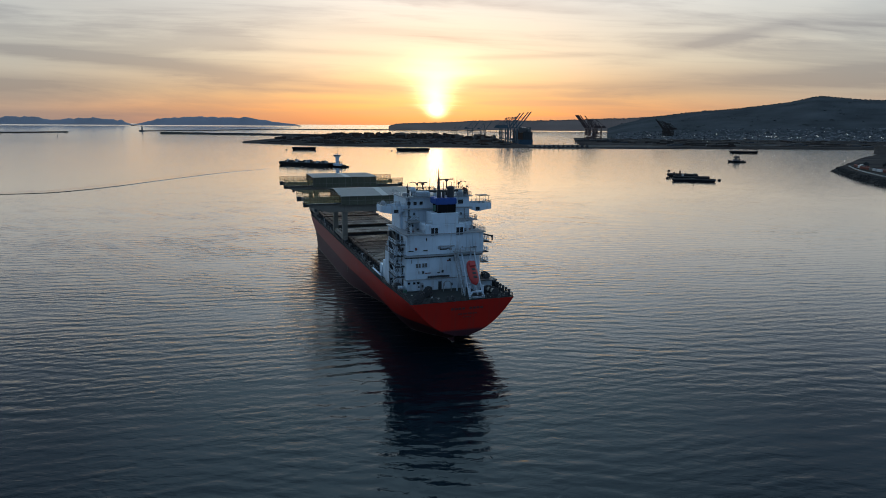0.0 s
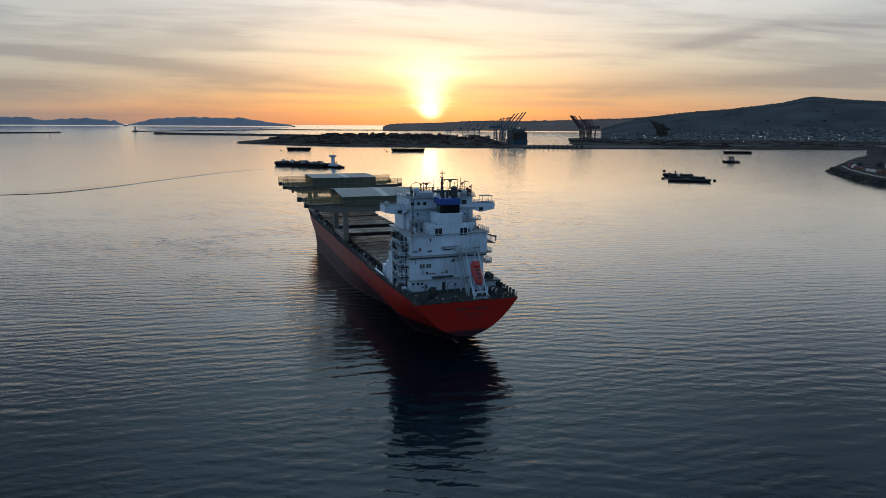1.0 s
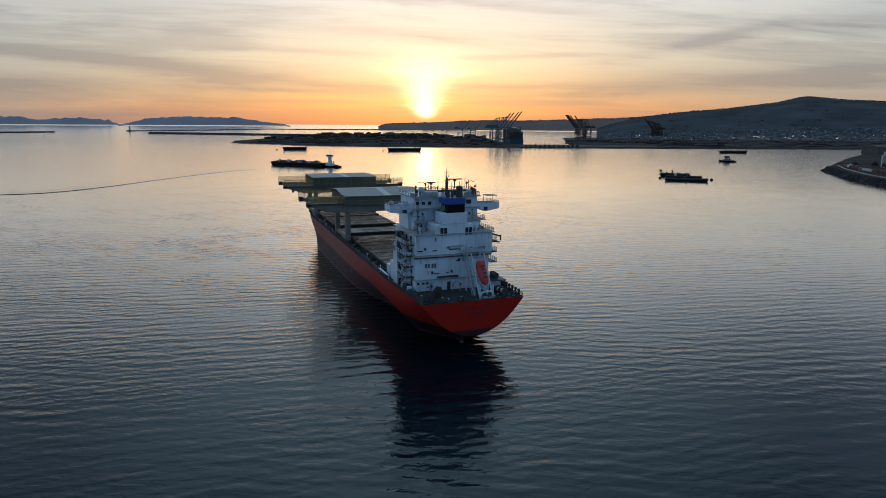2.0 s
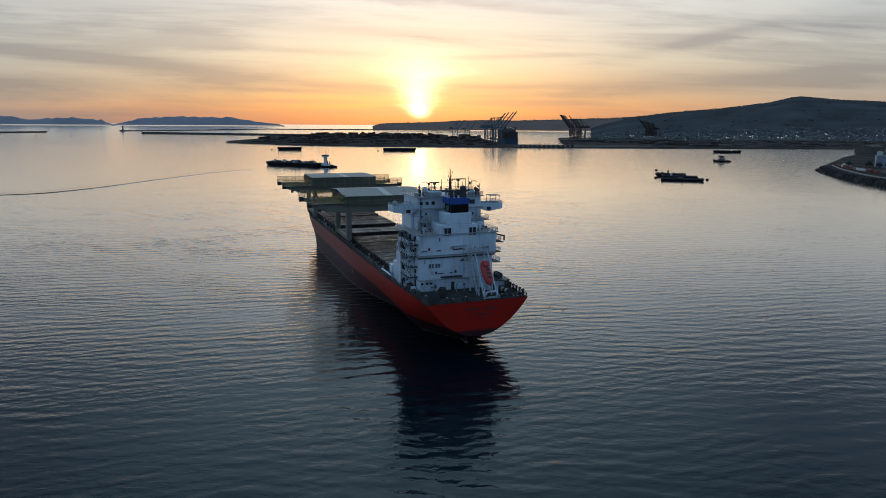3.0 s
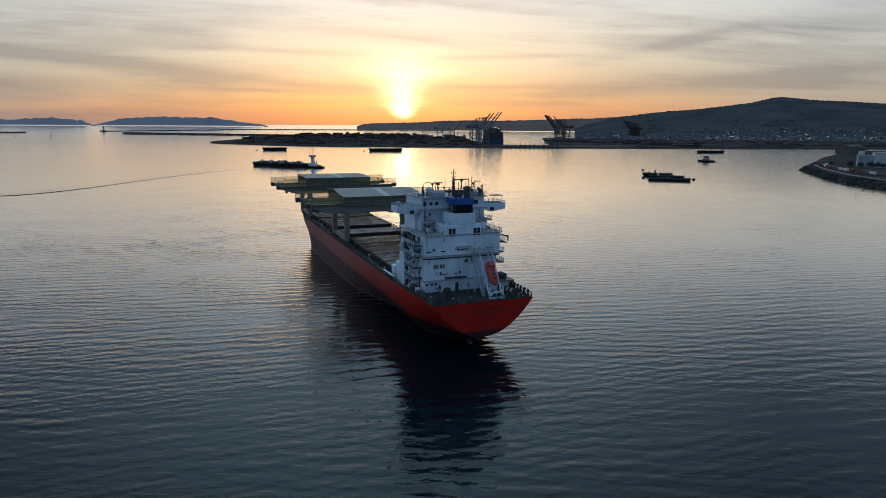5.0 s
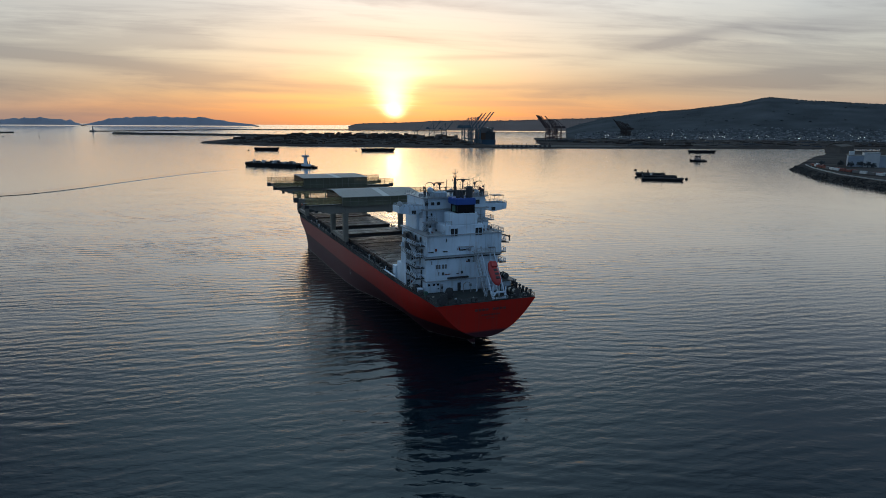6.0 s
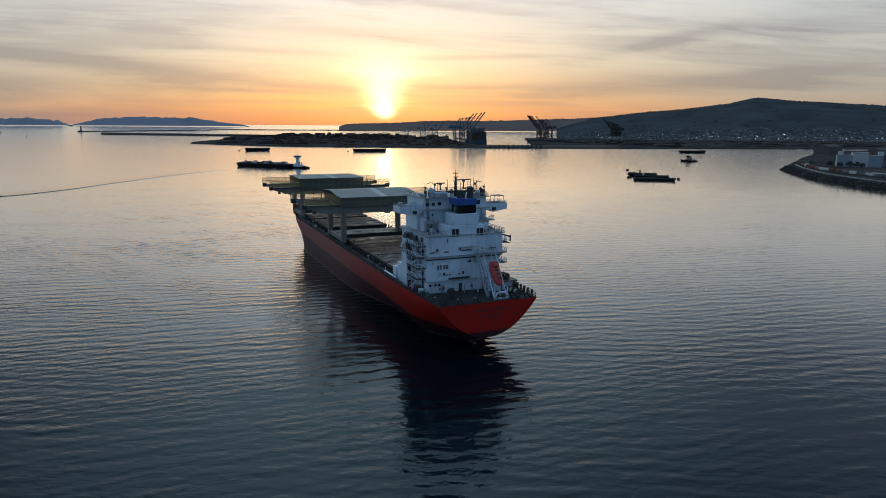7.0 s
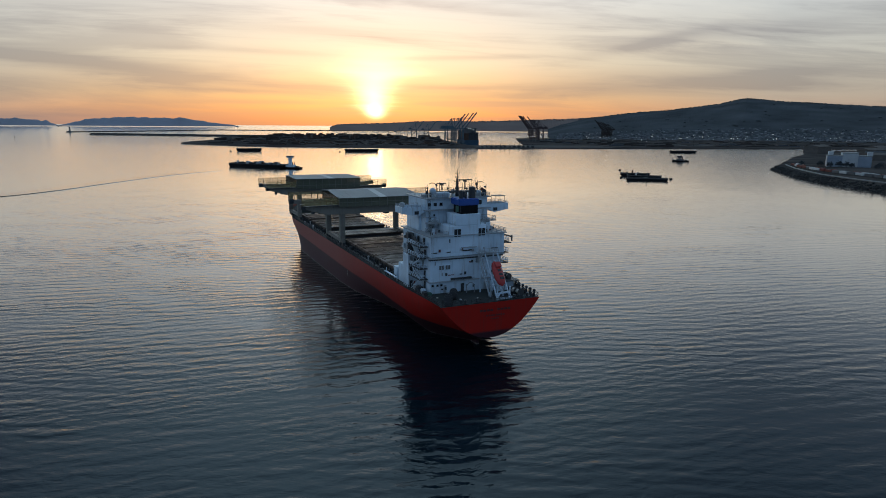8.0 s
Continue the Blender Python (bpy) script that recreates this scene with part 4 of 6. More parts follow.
# small stair, rail and locker groups on the ledges beside the funnel casing
for x0, x1, z in ((-10.6, -6.2, 28.42), (5.2, 10.2, 28.42)):
    for k in range(5):
        x = x0 + (x1 - x0) * (k + 0.5) / 5
        bm = bmesh.new()
        h = (0.9, 1.7, 0.6, 1.3, 0.8)[k]
        box(bm, x - 0.28, x + 0.28, 14.4 + 0.9 * k, 15.0 + 0.9 * k, z, z + h)
        part("ledge_locker", bm, (DARK, WHITE, BOX_RED, GREY, DARK)[k], house)
    bm = bmesh.new()
    tube(bm, ((x0 + x1) / 2, 20.4, z), ((x0 + x1) / 2, 20.4, 34.0), 0.11, n=6)
    bar(bm, (x0 + 0.4, 20.45, 32.4), (x1 - 0.4, 20.45, 32.4), 0.12)
    part("wall_pipe", bm, GREY, house)
for x, z in ((-8.9, 35.4), (-7.2, 35.4), (-5.5, 35.4), (3.6, 35.4)):
    window(x, z, 1.0, 0.9, 20.4, 1)
bm = bmesh.new()
for x in (-8.6, -8.2):
    bar(bm, (x, 20.25, 28.5), (x, 20.25, 37.4), 0.07)
for k in range(20):
    bar(bm, (-8.6, 20.25, 28.8 + 0.43 * k), (-8.2, 20.25, 28.8 + 0.43 * k), 0.05)
part("wall_ladder", bm, DARK, house)

# funnel
funnel = new("funnel")
funnel.parent = ship
tagged(funnel, "black funnel with a broad blue band")
bm = bmesh.new()
box(bm, -2.4, 2.5, S0 + 0.3, 18.0, 33.9, 36.15)
part("lower_band", bm, BLACK, funnel, "sooty black lower band")
bm = bmesh.new()
box(bm, -3.0, 2.7, S0, 18.6, 36.1, 37.8)
bmesh.ops.bevel(bm, geom=list(bm.edges), offset=0.2, segments=2, affect="EDGES")
part("upper_band", bm, BLUE, funnel, "bright blue painted band")
for x0, x1 in ((-2.6, -1.5), (-0.2, 0.7)):
    rect_part("louvre", x0, x1, 34.3, 35.9, S0 + 0.46, GREY if x0 > -1 else DARK, funnel, 0.06)
rect_part("green_panel", -3.7, -3.0, 34.5, 36.0, S0 + 0.8, BOX_GREEN, funnel, 0.3)
for x, y, r, h in ((-1.7, 15.0, 0.55, 39.9), (1.6, 15.2, 0.95, 40.4), (0.2, 17.0, 0.4, 39.4), (-0.6, 14.4, 0.3, 39.0)):
    bm = bmesh.new()
    tube(bm, (x, y, 37.7), (x, y, h), r, r * 0.95, 12)
    if r > 0.8:
        lump(bm, (x, y, h), r, r, 0.5, 12, 6)
    part("exhaust_pipe", bm, DARK, funnel, "sooty exhaust pipe")

# masts, radars and aerials on the wheelhouse roof
mast = new("radar_mast")
mast.parent = ship
tagged(mast, "dark radar mast with scanners and aerials")
bm = bmesh.new()
tube(bm, (0.7, 22.5, 37.5), (0.7, 22.5, 42.4), 0.55, 0.3, 8)
tube(bm, (0.7, 22.5, 42.4), (0.7, 22.5, 44.9), 0.16, 0.09, 6)
part("pole", bm, DARK, mast)
for z, w in ((43.7, 1.3), (42.6, 1.0), (41.6, 1.5), (40.8, 0.8)):
    bm = bmesh.new()
    bar(bm, (0.7 - w / 2, 22.5, z), (0.7 + w / 2, 22.5, z), 0.12)
    for x in (-w / 2, w / 2):
        bar(bm, (0.7 + x, 22.5, z), (0.7 + x, 22.5, z + 0.45), 0.12)
    part("yard", bm, DARK, mast)
bm = bmesh.new()
box(bm, -5.6, 7.2, 21.6, 23.6, 38.6, 39.1)
for x in (-5.4, -2.4, 3.2, 7.0):
    bar(bm, (x, 22.6, 37.5), (x, 22.6, 38.8), 0.7)
part("platform", bm, DARK, mast, "dark cross platform on posts")
bm = bmesh.new()
railing(bm, [(-5.5, 21.7, 39.1), (7.1, 21.7, 39.1)], 0.9, 1.6, 0.07, 2)
part("platform_rail", bm, DARK, mast)
for x, z, w in ((-3.9, 41.2, 2.6), (3.0, 42.0, 3.9)):
    bm = bmesh.new()
    tube(bm, (x, 22.4, 39.4), (x, 22.4, z), 0.22, 0.14, 8)
    bar(bm, (x - w / 2, 22.4, z), (x + w / 2, 22.4, z), 0.24, 0.28)
    box(bm, x - 0.35, x + 0.35, 22.0, 22.8, z - 0.55, z - 0.15)
    part("scanner", bm, DARK, mast, "bar-shaped radar scanner")
for sgn, x0 in ((-1, -5.4), (1, 6.6)):
    bm = bmesh.new()
    pts = [(x0, 22.6, 39.4), (x0 + sgn * 0.1, 22.6, 40.6), (x0 + sgn * 0.6, 22.6, 41.3), (x0 + sgn * 1.5, 22.6, 41.4), (x0 + sgn * 2.2, 22.6, 41.1)]
    for a, b in zip(pts, pts[1:]):
        bar(bm, a, b, 0.16)
    lump(bm, (x0, 22.6, 40.8), 0.3, 0.3, 0.45, 8, 5)
    part("lamp_arm", bm, DARK, mast)
for x, y, h in ((-4.8, 22, 41.6), (-2.0, 22, 42.2), (2.0, 22, 41.3), (5.9, 22, 42.6), (4.6, 23, 41.2), (-8.6, 21, 41.2), (-7.9, 24, 40.4), (8.8, 21, 40.8), (8.2, 25, 41.6), (5.4, 23, 42.2)):
    bm = bmesh.new()
    tube(bm, (x, y, 37.5), (x, y, h), 0.11, 0.07, 5)
    part("whip_aerial", bm, DARK, mast)
bm = bmesh.new()
tube(bm, (-7.0, 21.4, 37.5), (-7.0, 21.4, 38.9), 0.16, 0.16, 8)
lump(bm, (-7.0, 21.4, 39.4), 0.85, 0.85, 0.85, 14, 10)
part("satellite_dome", bm, WHITE, mast, "white satellite dome on a post", smooth=True)
bm = bmesh.new()
bar(bm, (7.4, 21.4, 39.6), (8.6, 21.4, 38.8), 0.05, 0.9)
tube(bm, (7.3, 21.4, 37.5), (7.3, 21.4, 40.3), 0.05, 0.05, 5)
part("signal_flag", bm, BOX_RED, mast, "small dark signal flag")
for x, y in ((-8.9, 23), (8.0, 22.2), (6.2, 21)):
    bm = bmesh.new()
    box(bm, x - 0.6, x + 0.6, y - 0.5, y + 0.5, 37.5, 38.4)
    part("roof_locker", bm, GREY, house)

# lockers, reels and lamp posts about the mast's foot
rnd = random.Random(61)
for k in range(16):
    x, y = -9.2 + 18.4 * (k + rnd.uniform(0.1, 0.9)) / 16, rnd.choice((20.6, 21.2, 24.0, 26.0))
    bm = bmesh.new()
    h = rnd.uniform(0.7, 1.9)
    if k % 3:
        box(bm, x - rnd.uniform(0.25, 0.6), x + rnd.uniform(0.25, 0.6), y - 0.3, y + 0.3, 37.45, 37.5 + h)
        part("roof_locker", bm, rnd.choice((DARK, DARK, GREY, WHITE)), house)
    else:
        tube(bm, (x, y, 37.45), (x, y, 38.4 + h), 0.09, 0.07, 6)
        lump(bm, (x, y, 38.5 + h), 0.32, 0.32, 0.28, 8, 5)
        part("roof_lamp", bm, DARK, house)
# wall fittings along the galleries: doors, reels, lifebuoy boxes, lamps
for k in range(26):
    x, z = rnd.uniform(-11, 9.5), rnd.choice((14.2, 17.9, 20.9, 24.3, 26.6, 29.6))
    if z > 29 and abs(x) < 6.5:
        continue
    y = 20.55 if z > 29 else S0
    w, h = rnd.choice(((0.25, 0.5), (0.4, 0.35), (0.7, 0.2), (0.2, 0.9), (0.5, 0.7)))
    rect_part("wall_fitting", x, x + w, z, z + h, y, rnd.choice((DARK, DARK, GREY, BOX_RED)), house, 0.22)
for z in (14.3, 17.1, 19.9, 22.7, 25.7):
    for y in (16.2, 20.4, 25.0, 29.0):
        bm = bmesh.new()
        d = rnd.uniform(-0.8, 0.8)
        box(bm, -11.5, -11.28, y + d, y + d + 0.8, z, z + 1.9)
        part("door", bm, rnd.choice((DARK, GREY, DARK)), house)
        bm = bmesh.new()
        box(bm, -11.9, -11.3, y + d + 1.6, y + d + 2.3, z, z + rnd.uniform(0.6, 1.3))
        part("gallery_locker", bm, rnd.choice((DARK, GREY, WHITE)), house)

# stores crane on the side tower
crane = new("stores_crane")
crane.parent = ship
tagged(crane, "dark stores crane with a folded jib")
bm = bmesh.new()
tube(bm, (-12.4, 24.4, 22.3), (-12.4, 24.4, 27.6), 0.75, 0.6, 12)
part("post", bm, DARK, crane)
bm = bmesh.new()
box(bm, -13.3, -11.7, 23.4, 25.4, 26.4, 28.0)
part("cab", bm, DARK, crane)
bm = bmesh.new()
bar(bm, (-12.4, 24.0, 27.8), (-12.6, 16.5, 26.0), 0.4, 0.55)
bar(bm, (-12.4, 23.4, 27.0), (-12.5, 19.5, 26.2), 0.3)
part("jib", bm, DARK, crane)
bm = bmesh.new()
bar(bm, (11.0, 14.5, 27.6), (13.6, 14.5, 26.8), 0.4), bar(bm, (13.6, 14.5, 27.2), (13.6, 14.5, 25.6), 0.3), bar(bm, (11.0, 14.5, 25.4), (13.4, 14.5, 25.2), 0.3)
part("raft_davit", bm, DARK, house, "dark liferaft davit on the starboard side")

# ---- free-fall lifeboat on its ramp ----
ramp = new("lifeboat_ramp")
ramp.parent = ship
tagged(ramp, "white sloping free-fall lifeboat ramp")
LOW, HIGH = Vector((0, 0.7, 13.6)), Vector((0, 10.2, 24.0))
for x in (2.0, 5.6):
    bm = bmesh.new()
    bar(bm, LOW + Vector((x - 0.1, 0, 0)), HIGH + Vector((x + 1.0, 0, 0)), 0.26, 0.4)
    part("ramp_rail", bm, WHITE, ramp)
    bm = bmesh.new()
    bar(bm, (x, 10.4, 13.3), (x + 0.2, 10.4, 24.2), 0.3)
    bar(bm, (x, 4.6, 13.3), (x, 4.6, 17.8), 0.3)
    bar(bm, (x, 4.6, 13.4), (x, 10.2, 20.0), 0.2)
    part("ramp_leg", bm, WHITE, ramp)
    bm = bmesh.new()
    bar(bm, (x, 1.0, 13.3), (x, 1.0, 16.6), 0.28)
    part("ramp_foot", bm, WHITE, ramp)
for u in (0.0, 0.12, 0.30, 0.55, 0.8, 1.0):
    bm = bmesh.new()
    p = LOW.lerp(HIGH, u)
    bar(bm, p + Vector((1.8, 0, 0)), p + Vector((5.9, 0, 0)), 0.26)
    part("cross_beam", bm, WHITE, ramp)
bm = bmesh.new()
for a, b in (((1.7, 0.5, 13.9), (2.6, 0.5, 15.4)), ((5.9, 0.5, 13.9), (5.0, 0.5, 15.4)), ((2.6, 0.5, 15.4), (5.0, 0.5, 15.4)), ((1.7, 0.5, 13.9), (5.9, 0.5, 13.9))):
    bar(bm, a, b, 0.3)
part("end_frame", bm, WHITE, ramp)
bm = bmesh.new()
railing(bm, [(1.0, 9.0, 24.0), (6.6, 9.0, 24.0)], 1.1, 1.3, 0.09)
box(bm, 1.0, 6.6, 9.0, 11.5, 23.85, 24.0)
part("boarding_platform", bm, GREY, ramp)
stair((1.2, 3.0, 14.0), (1.2, 9.6, 23.8), 0.9, ramp, GREY)

boat = new("lifeboat")
boat.parent = ship
tagged(boat, "enclosed orange-red free-fall lifeboat")
axis = (HIGH - LOW).normalized()
up_b = Vector((1, 0, 0)).cross(axis).normalized()
frame_m = Matrix((( 1, axis.x, up_b.x, 3.9), (0, axis.y, up_b.y, LOW.lerp(HIGH, 0.47).y), (0, axis.z, up_b.z, LOW.lerp(HIGH, 0.47).z), (0, 0, 0, 1)))
bm = bmesh.new()
rings = []
for k in range(13):
    u = k / 12 * 2 - 1
    r = (1 - abs(u) ** 2.6) ** 0.5 if abs(u) < 1 else 0.05
    rings.append([bm.verts.new(frame_m @ Vector((1.35 * r * math.cos(q) , 3.7 * u, 1.35 + (1.25 if math.sin(q) > 0 else 1.0) * r * math.sin(q)))) for q in [2 * math.pi * i / 14 for i in range(14)]])
for a, b in zip(rings, rings[1:]):
    for i in range(14):
        bm.faces.new((a[i], a[(i + 1) % 14], b[(i + 1) % 14], b[i]))
bm.faces.new(rings[0]), bm.faces.new(rings[-1])
part("boat_hull", bm, ORANGE, boat, smooth=True)
bm = bmesh.new()
box(bm, -0.75, 0.75, 1.2, 2.6, 2.2, 3.0, frame_m)
part("conning_tower", bm, ORANGE, boat)
bm = bmesh.new()
for k in range(3):
    box(bm, -0.5, 0.5, -2.2 + k * 1.1, -1.6 + k * 1.1, 2.4, 2.62, frame_m)
part("hatch", bm, DARK, boat)

# ---- poop deck gear ----


def winch(x, y, z, turn, size=1.0):
    w = new("mooring_winch")
    w.parent = ship
    w.matrix_basis = pose(x, y, z, 0, 0, turn) @ Matrix.Scale(size, 4)
    tagged(w, "dark mooring winch with rope drums")
    bm = bmesh.new()
    box(bm, -2.6, 2.6, -0.9, 0.9, 0, 0.35)
    part("bed", bm, DARK, w)
    for k, x0 in enumerate((-1.9, -0.2)):
        bm = bmesh.new()
        tube(bm, (x0 - 0.7, 0, 1.2), (x0 + 0.7, 0, 1.2), 0.62, 0.62, 14)
        d = part("drum", bm, ROPE, w, "drum wound with pale rope")
        for e in (-0.75, 0.75):
            bm = bmesh.new()
            tube(bm, (x0 + e - 0.06, 0, 1.2), (x0 + e + 0.06, 0, 1.2), 1.05, 1.05, 16)
            part("flange", bm, DARK, d)
    bm = bmesh.new()
    box(bm, 0.9, 2.2, -0.7, 0.7, 0.3, 1.8)
    bmesh.ops.bevel(bm, geom=list(bm.edges), offset=0.15, segments=1, affect="EDGES")
    part("gearbox", bm, DARK, w)
    return w


winch(-10.3, 3.6, DK, 62, 1.0)
winch(-6.8, 8.2, DK, 62, 1.0)
winch(9.0, 4.6, DK, 100, 1.0)
winch(10.6, 12.0, DK + 2.8, 90, 0.7)


def bitts(x, y, z, turn=0):
    b = new("bitts")
    b.parent = ship
    b.matrix_basis = pose(x, y, z, 0, 0, turn)
    tagged(b, "pair of dark mooring bitts")
    bm = bmesh.new()
    box(bm, -1.1, 1.1, -0.4, 0.4, 0, 0.15)
    part("base_plate", bm, DARK, b)
    for x0 in (-0.6, 0.6):
        bm = bmesh.new()
        tube(bm, (x0, 0, 0.1), (x0, 0, 1.0), 0.26, 0.26, 10)
        tube(bm, (x0, 0, 1.0), (x0, 0, 1.1), 0.36, 0.36, 10)
        part("bollard", bm, DARK, b)


for x, y, t in ((-11.6, 1.2, 0), (-7.5, 1.0, 0), (-3.2, 1.0, 0), (7.6, 1.0, 0), (11.6, 1.4, 0), (-13.2, 7, 90), (12.8, 6, 90), (13.4, 10, 90), (13.8, 14, 90), (-13.6, 16, 90)):
    bitts(x, y, DK, t)
rnd = random.Random(8)
for k in range(22):
    x, y = rnd.uniform(-12.5, 12), rnd.uniform(0.8, 9.5)
    if 1.0 < x < 6.5:
        continue
    bm = bmesh.new()
    r = rnd.uniform(0.18, 0.42)
    if k % 3:
        tube(bm, (x, y, DK - 0.03), (x, y, DK + r * 0.5), r, r * 0.8, 9)
        part("rope_heap", bm, ROPE, ship, "small heap of pale rope")
    else:
        tube(bm, (x, y, DK - 0.03), (x, y, DK + 0.9), r * 0.5, r * 0.5, 8)
        lump(bm, (x, y, DK + 0.95), r, r, 0.25, 8, 5)
        part("deck_vent", bm, GREY if k % 2 else DARK, ship, "small mushroom deck vent")
for k in range(7):
    y = 1.5 + 2.0 * k
    x = deck_half(y) - 0.7
    bm = bmesh.new()
    tube(bm, (x, y, DK - 0.03), (x, y, DK + 1.5), 0.3, 0.22, 8)
    lump(bm, (x, y, DK + 1.5), 0.42, 0.42, 0.35, 8, 5)
    part("roller_post", bm, DARK, ship, "dark roller fairlead post")
bm = bmesh.new()
box(bm, 7.8, 12.2, 7.8, 8.1, DK, DK + 0.2), box(bm, 7.6, 12.6, 8.0, 15.4, DK + 2.68, DK + 2.86)
for x, y in ((7.9, 8.3), (12.3, 8.3), (12.3, 12)):
    bar(bm, (x, y, DK - 0.05), (x, y, DK + 2.7), 0.25)
part("winch_platform", bm, DARK, ship, "dark raised winch platform")

# rails round the deck edge
for side in (-1, 1):
    bm = bmesh.new()
    pts = [(side * (deck_half(s) - 0.25), s, deck_z(s) - 0.05) for s in (0.25, 5, 10, 16, 22, 30)]
    railing(bm, pts, 1.15, 1.6, 0.08)
    part("stern_rail", bm, DARK, ship)
    bm = bmesh.new()
    railing(bm, [(side * (HALF - 0.3), s, DK - 0.05) for s in (30, 60, 90, 120, 148)], 1.15, 2.0, 0.09)
    part("side_rail", bm, DARK, ship)
bm = bmesh.new()
railing(bm, [(-13.5, 0.25, DK - 0.05), (13.5, 0.25, DK - 0.05)], 1.15, 1.6, 0.07)
part("stern_rail", bm, DARK, ship)

# name and port of registry on the transom, as plain bars
for z, x0, x1, n, h in ((11.05, -3.4, 5.4, 9, 0.62), (9.75, -1.6, 3.8, 8, 0.42), (8.95, -0.2, 2.2, 4, 0.3)):
    rnd = random.Random(int(z * 10))
    w = (x1 - x0) / n
    for k in range(n):
        if n == 9 and k == 4:
            continue
        bm = bmesh.new()
        box(bm, x0 + w * k + 0.06, x0 + w * (k + 1) - 0.16, -0.05, 0.02, z, z + h * rnd.uniform(0.85, 1.0))
        part("transom_mark", bm, MARK, ship, "dark lettering bar")
bm = bmesh.new()
box(bm, -0.35, 0.35, 7.6, 12.5, -4, 1.2)
part("rudder", bm, HULL, ship, "rudder head breaking the surface")
for y0, z0, z1 in ((80.0, 4.6, 7.2),):
    for k in range(int((z1 - z0) / 0.55)):
        bm = bmesh.new()
        x = -half_at(y0, z0 + k * 0.55)
        box(bm, x - 0.05, x + 0.1, y0 - 0.22, y0 + 0.22, z0 + k * 0.55, z0 + k * 0.55 + 0.3)
        part("draught_mark", bm, CREAM, ship, "pale draught mark")

# ---- hatches ----
for group in ([(38, 56.6), (57.2, 77.0), (77.6, 91.0)], [(99.0, 110.8)], [(119.6, 132.0), (132.5, 145.0)], [(148.5, 158.0), (158.6, 167.0)]):
    bm = bmesh.new()
    box(bm, -11.8, 12.7, group[0][0] + 0.3, group[-1][1] - 0.3, DK - 0.1, 15.0)
    y = group[0][0] + 1.5
    while y < group[-1][1] - 0.5:
        for sgn in (-1, 1):
            bar(bm, (0.45 + sgn * 12.45, y, DK), (0.45 + sgn * 12.45, y, 14.9), 0.3, 0.2)
        y += 2.4
    coaming = part("hatch_coaming", bm, DARK, ship, "dark ribbed hatch coaming")
    for y0, y1 in group:
        n = 3 if y1 - y0 > 14 else 2
        for k in range(n):
            a, b = y0 + (y1 - y0) * k / n, y0 + (y1 - y0) * (k + 1) / n - 0.34
            bm = bmesh.new()
            box(bm, -12.3, 13.2, a, b, 15.0, 15.8)
            bmesh.ops.bevel(bm, geom=list(bm.edges), offset=0.1, segments=1, affect="EDGES")
            for sgn in (-1, 1):
                for yy in (a + 0.8, b - 0.8):
                    box(bm, sgn * 11.2 - 0.25, sgn * 11.2 + 0.25, yy - 0.25, yy + 0.25, 15.7, 15.95)
            for xx in (-6, 0, 6):
                box(bm, xx - 0.08, xx + 0.08, a + 0.5, b - 0.5, 15.75, 15.86)
            part("hatch_panel", bm, HATCH, coaming, "rust-brown steel hatch panel")
# pipes, vents and clutter along the deck sides
for side in (-1, 1):
    for x, r in ((13.0, 0.16), (13.35, 0.11), (12.7, 0.09)):
        bm = bmesh.new()
        x = x + 0.75 if side > 0 else -x
        tube(bm, (x, 36, DK + 0.45), (x, 168, DK + 0.45), r, r, 6)
        part("deck_pipe", bm, DARK, ship)
    rnd = random.Random(20 + side)
    y = 34.0
    while y < 168:
        bm = bmesh.new()
        x = rnd.uniform(13.5, 14.6) if side > 0 else -rnd.uniform(12.7, 14.2)
        kind = rnd.random()
        if kind < 0.55:
            h = rnd.uniform(0.9, 2.0)
            tube(bm, (x, y, DK - 0.08), (x, y, DK + h), 0.2, 0.2, 8)
            lump(bm, (x, y, DK + h), 0.42, 0.42, 0.28, 8, 5)
            part("deck_vent", bm, DARK if rnd.random() < 0.8 else GREY, ship, "mushroom deck vent")
        else:
            w, h = rnd.uniform(0.5, 0.9), rnd.uniform(0.7, 1.6)
            box(bm, x - w / 2, x + w / 2, y - w, y + w, DK - 0.08, DK + h)
            part("deck_locker", bm, DARK if rnd.random() < 0.85 else GREY, ship, "deck locker")
        y += rnd.uniform(1.6, 3.4)
    bm = bmesh.new()
    x = 14.3 if side > 0 else -13.5
    box(bm, x - 0.25, x + 0.25, 40, 184, DK - 0.05, DK + 0.55)
    part("crane_rail", bm, DARK, ship, "crane track along the deck")
# accommodation ladder stowed by the house
bm = bmesh.new()
box(bm, -14.5, -13.9, 30, 40, DK + 0.9, DK + 1.2)
for y in (30.5, 39.5):
    bar(bm, (-14.0, y, DK - 0.05), (-14.0, y, DK + 2.2), 0.16)
part("gangway", bm, WHITE, ship, "white gangway stowed on its davits")
for x, y, w, l, h in ((-11.4, 34.6, 1.6, 1.4, 3.4), (-9.8, 36.4, 1.2, 1.2, 2.2), (9.0, 35.4, 2, 2, 3)):
    bm = bmesh.new()
    box(bm, x - w, x + w, y - l, y + l, DK - 0.08, DK + h)
    part("deck_house", bm, WHITE, ship, "small white deck locker house")
# forecastle: bulwark posts, windlass, mast
bm = bmesh.new()
tube(bm, (0, 184, 16.5), (0, 184, 27), 0.4, 0.25, 10)
bar(bm, (-1.5, 184, 25), (1.5, 184, 25), 0.2)
part("fore_mast", bm, CREAM, ship)
for x in (-4.5, 4.5):
    winch(x, 187.5, 16.6, 90, 1.0)
bm = bmesh.new()
box(bm, -9, 9, 171.5, 176, DK - 0.1, deck_z(177) - 0.1)
part("forecastle_front", bm, DARK, ship)

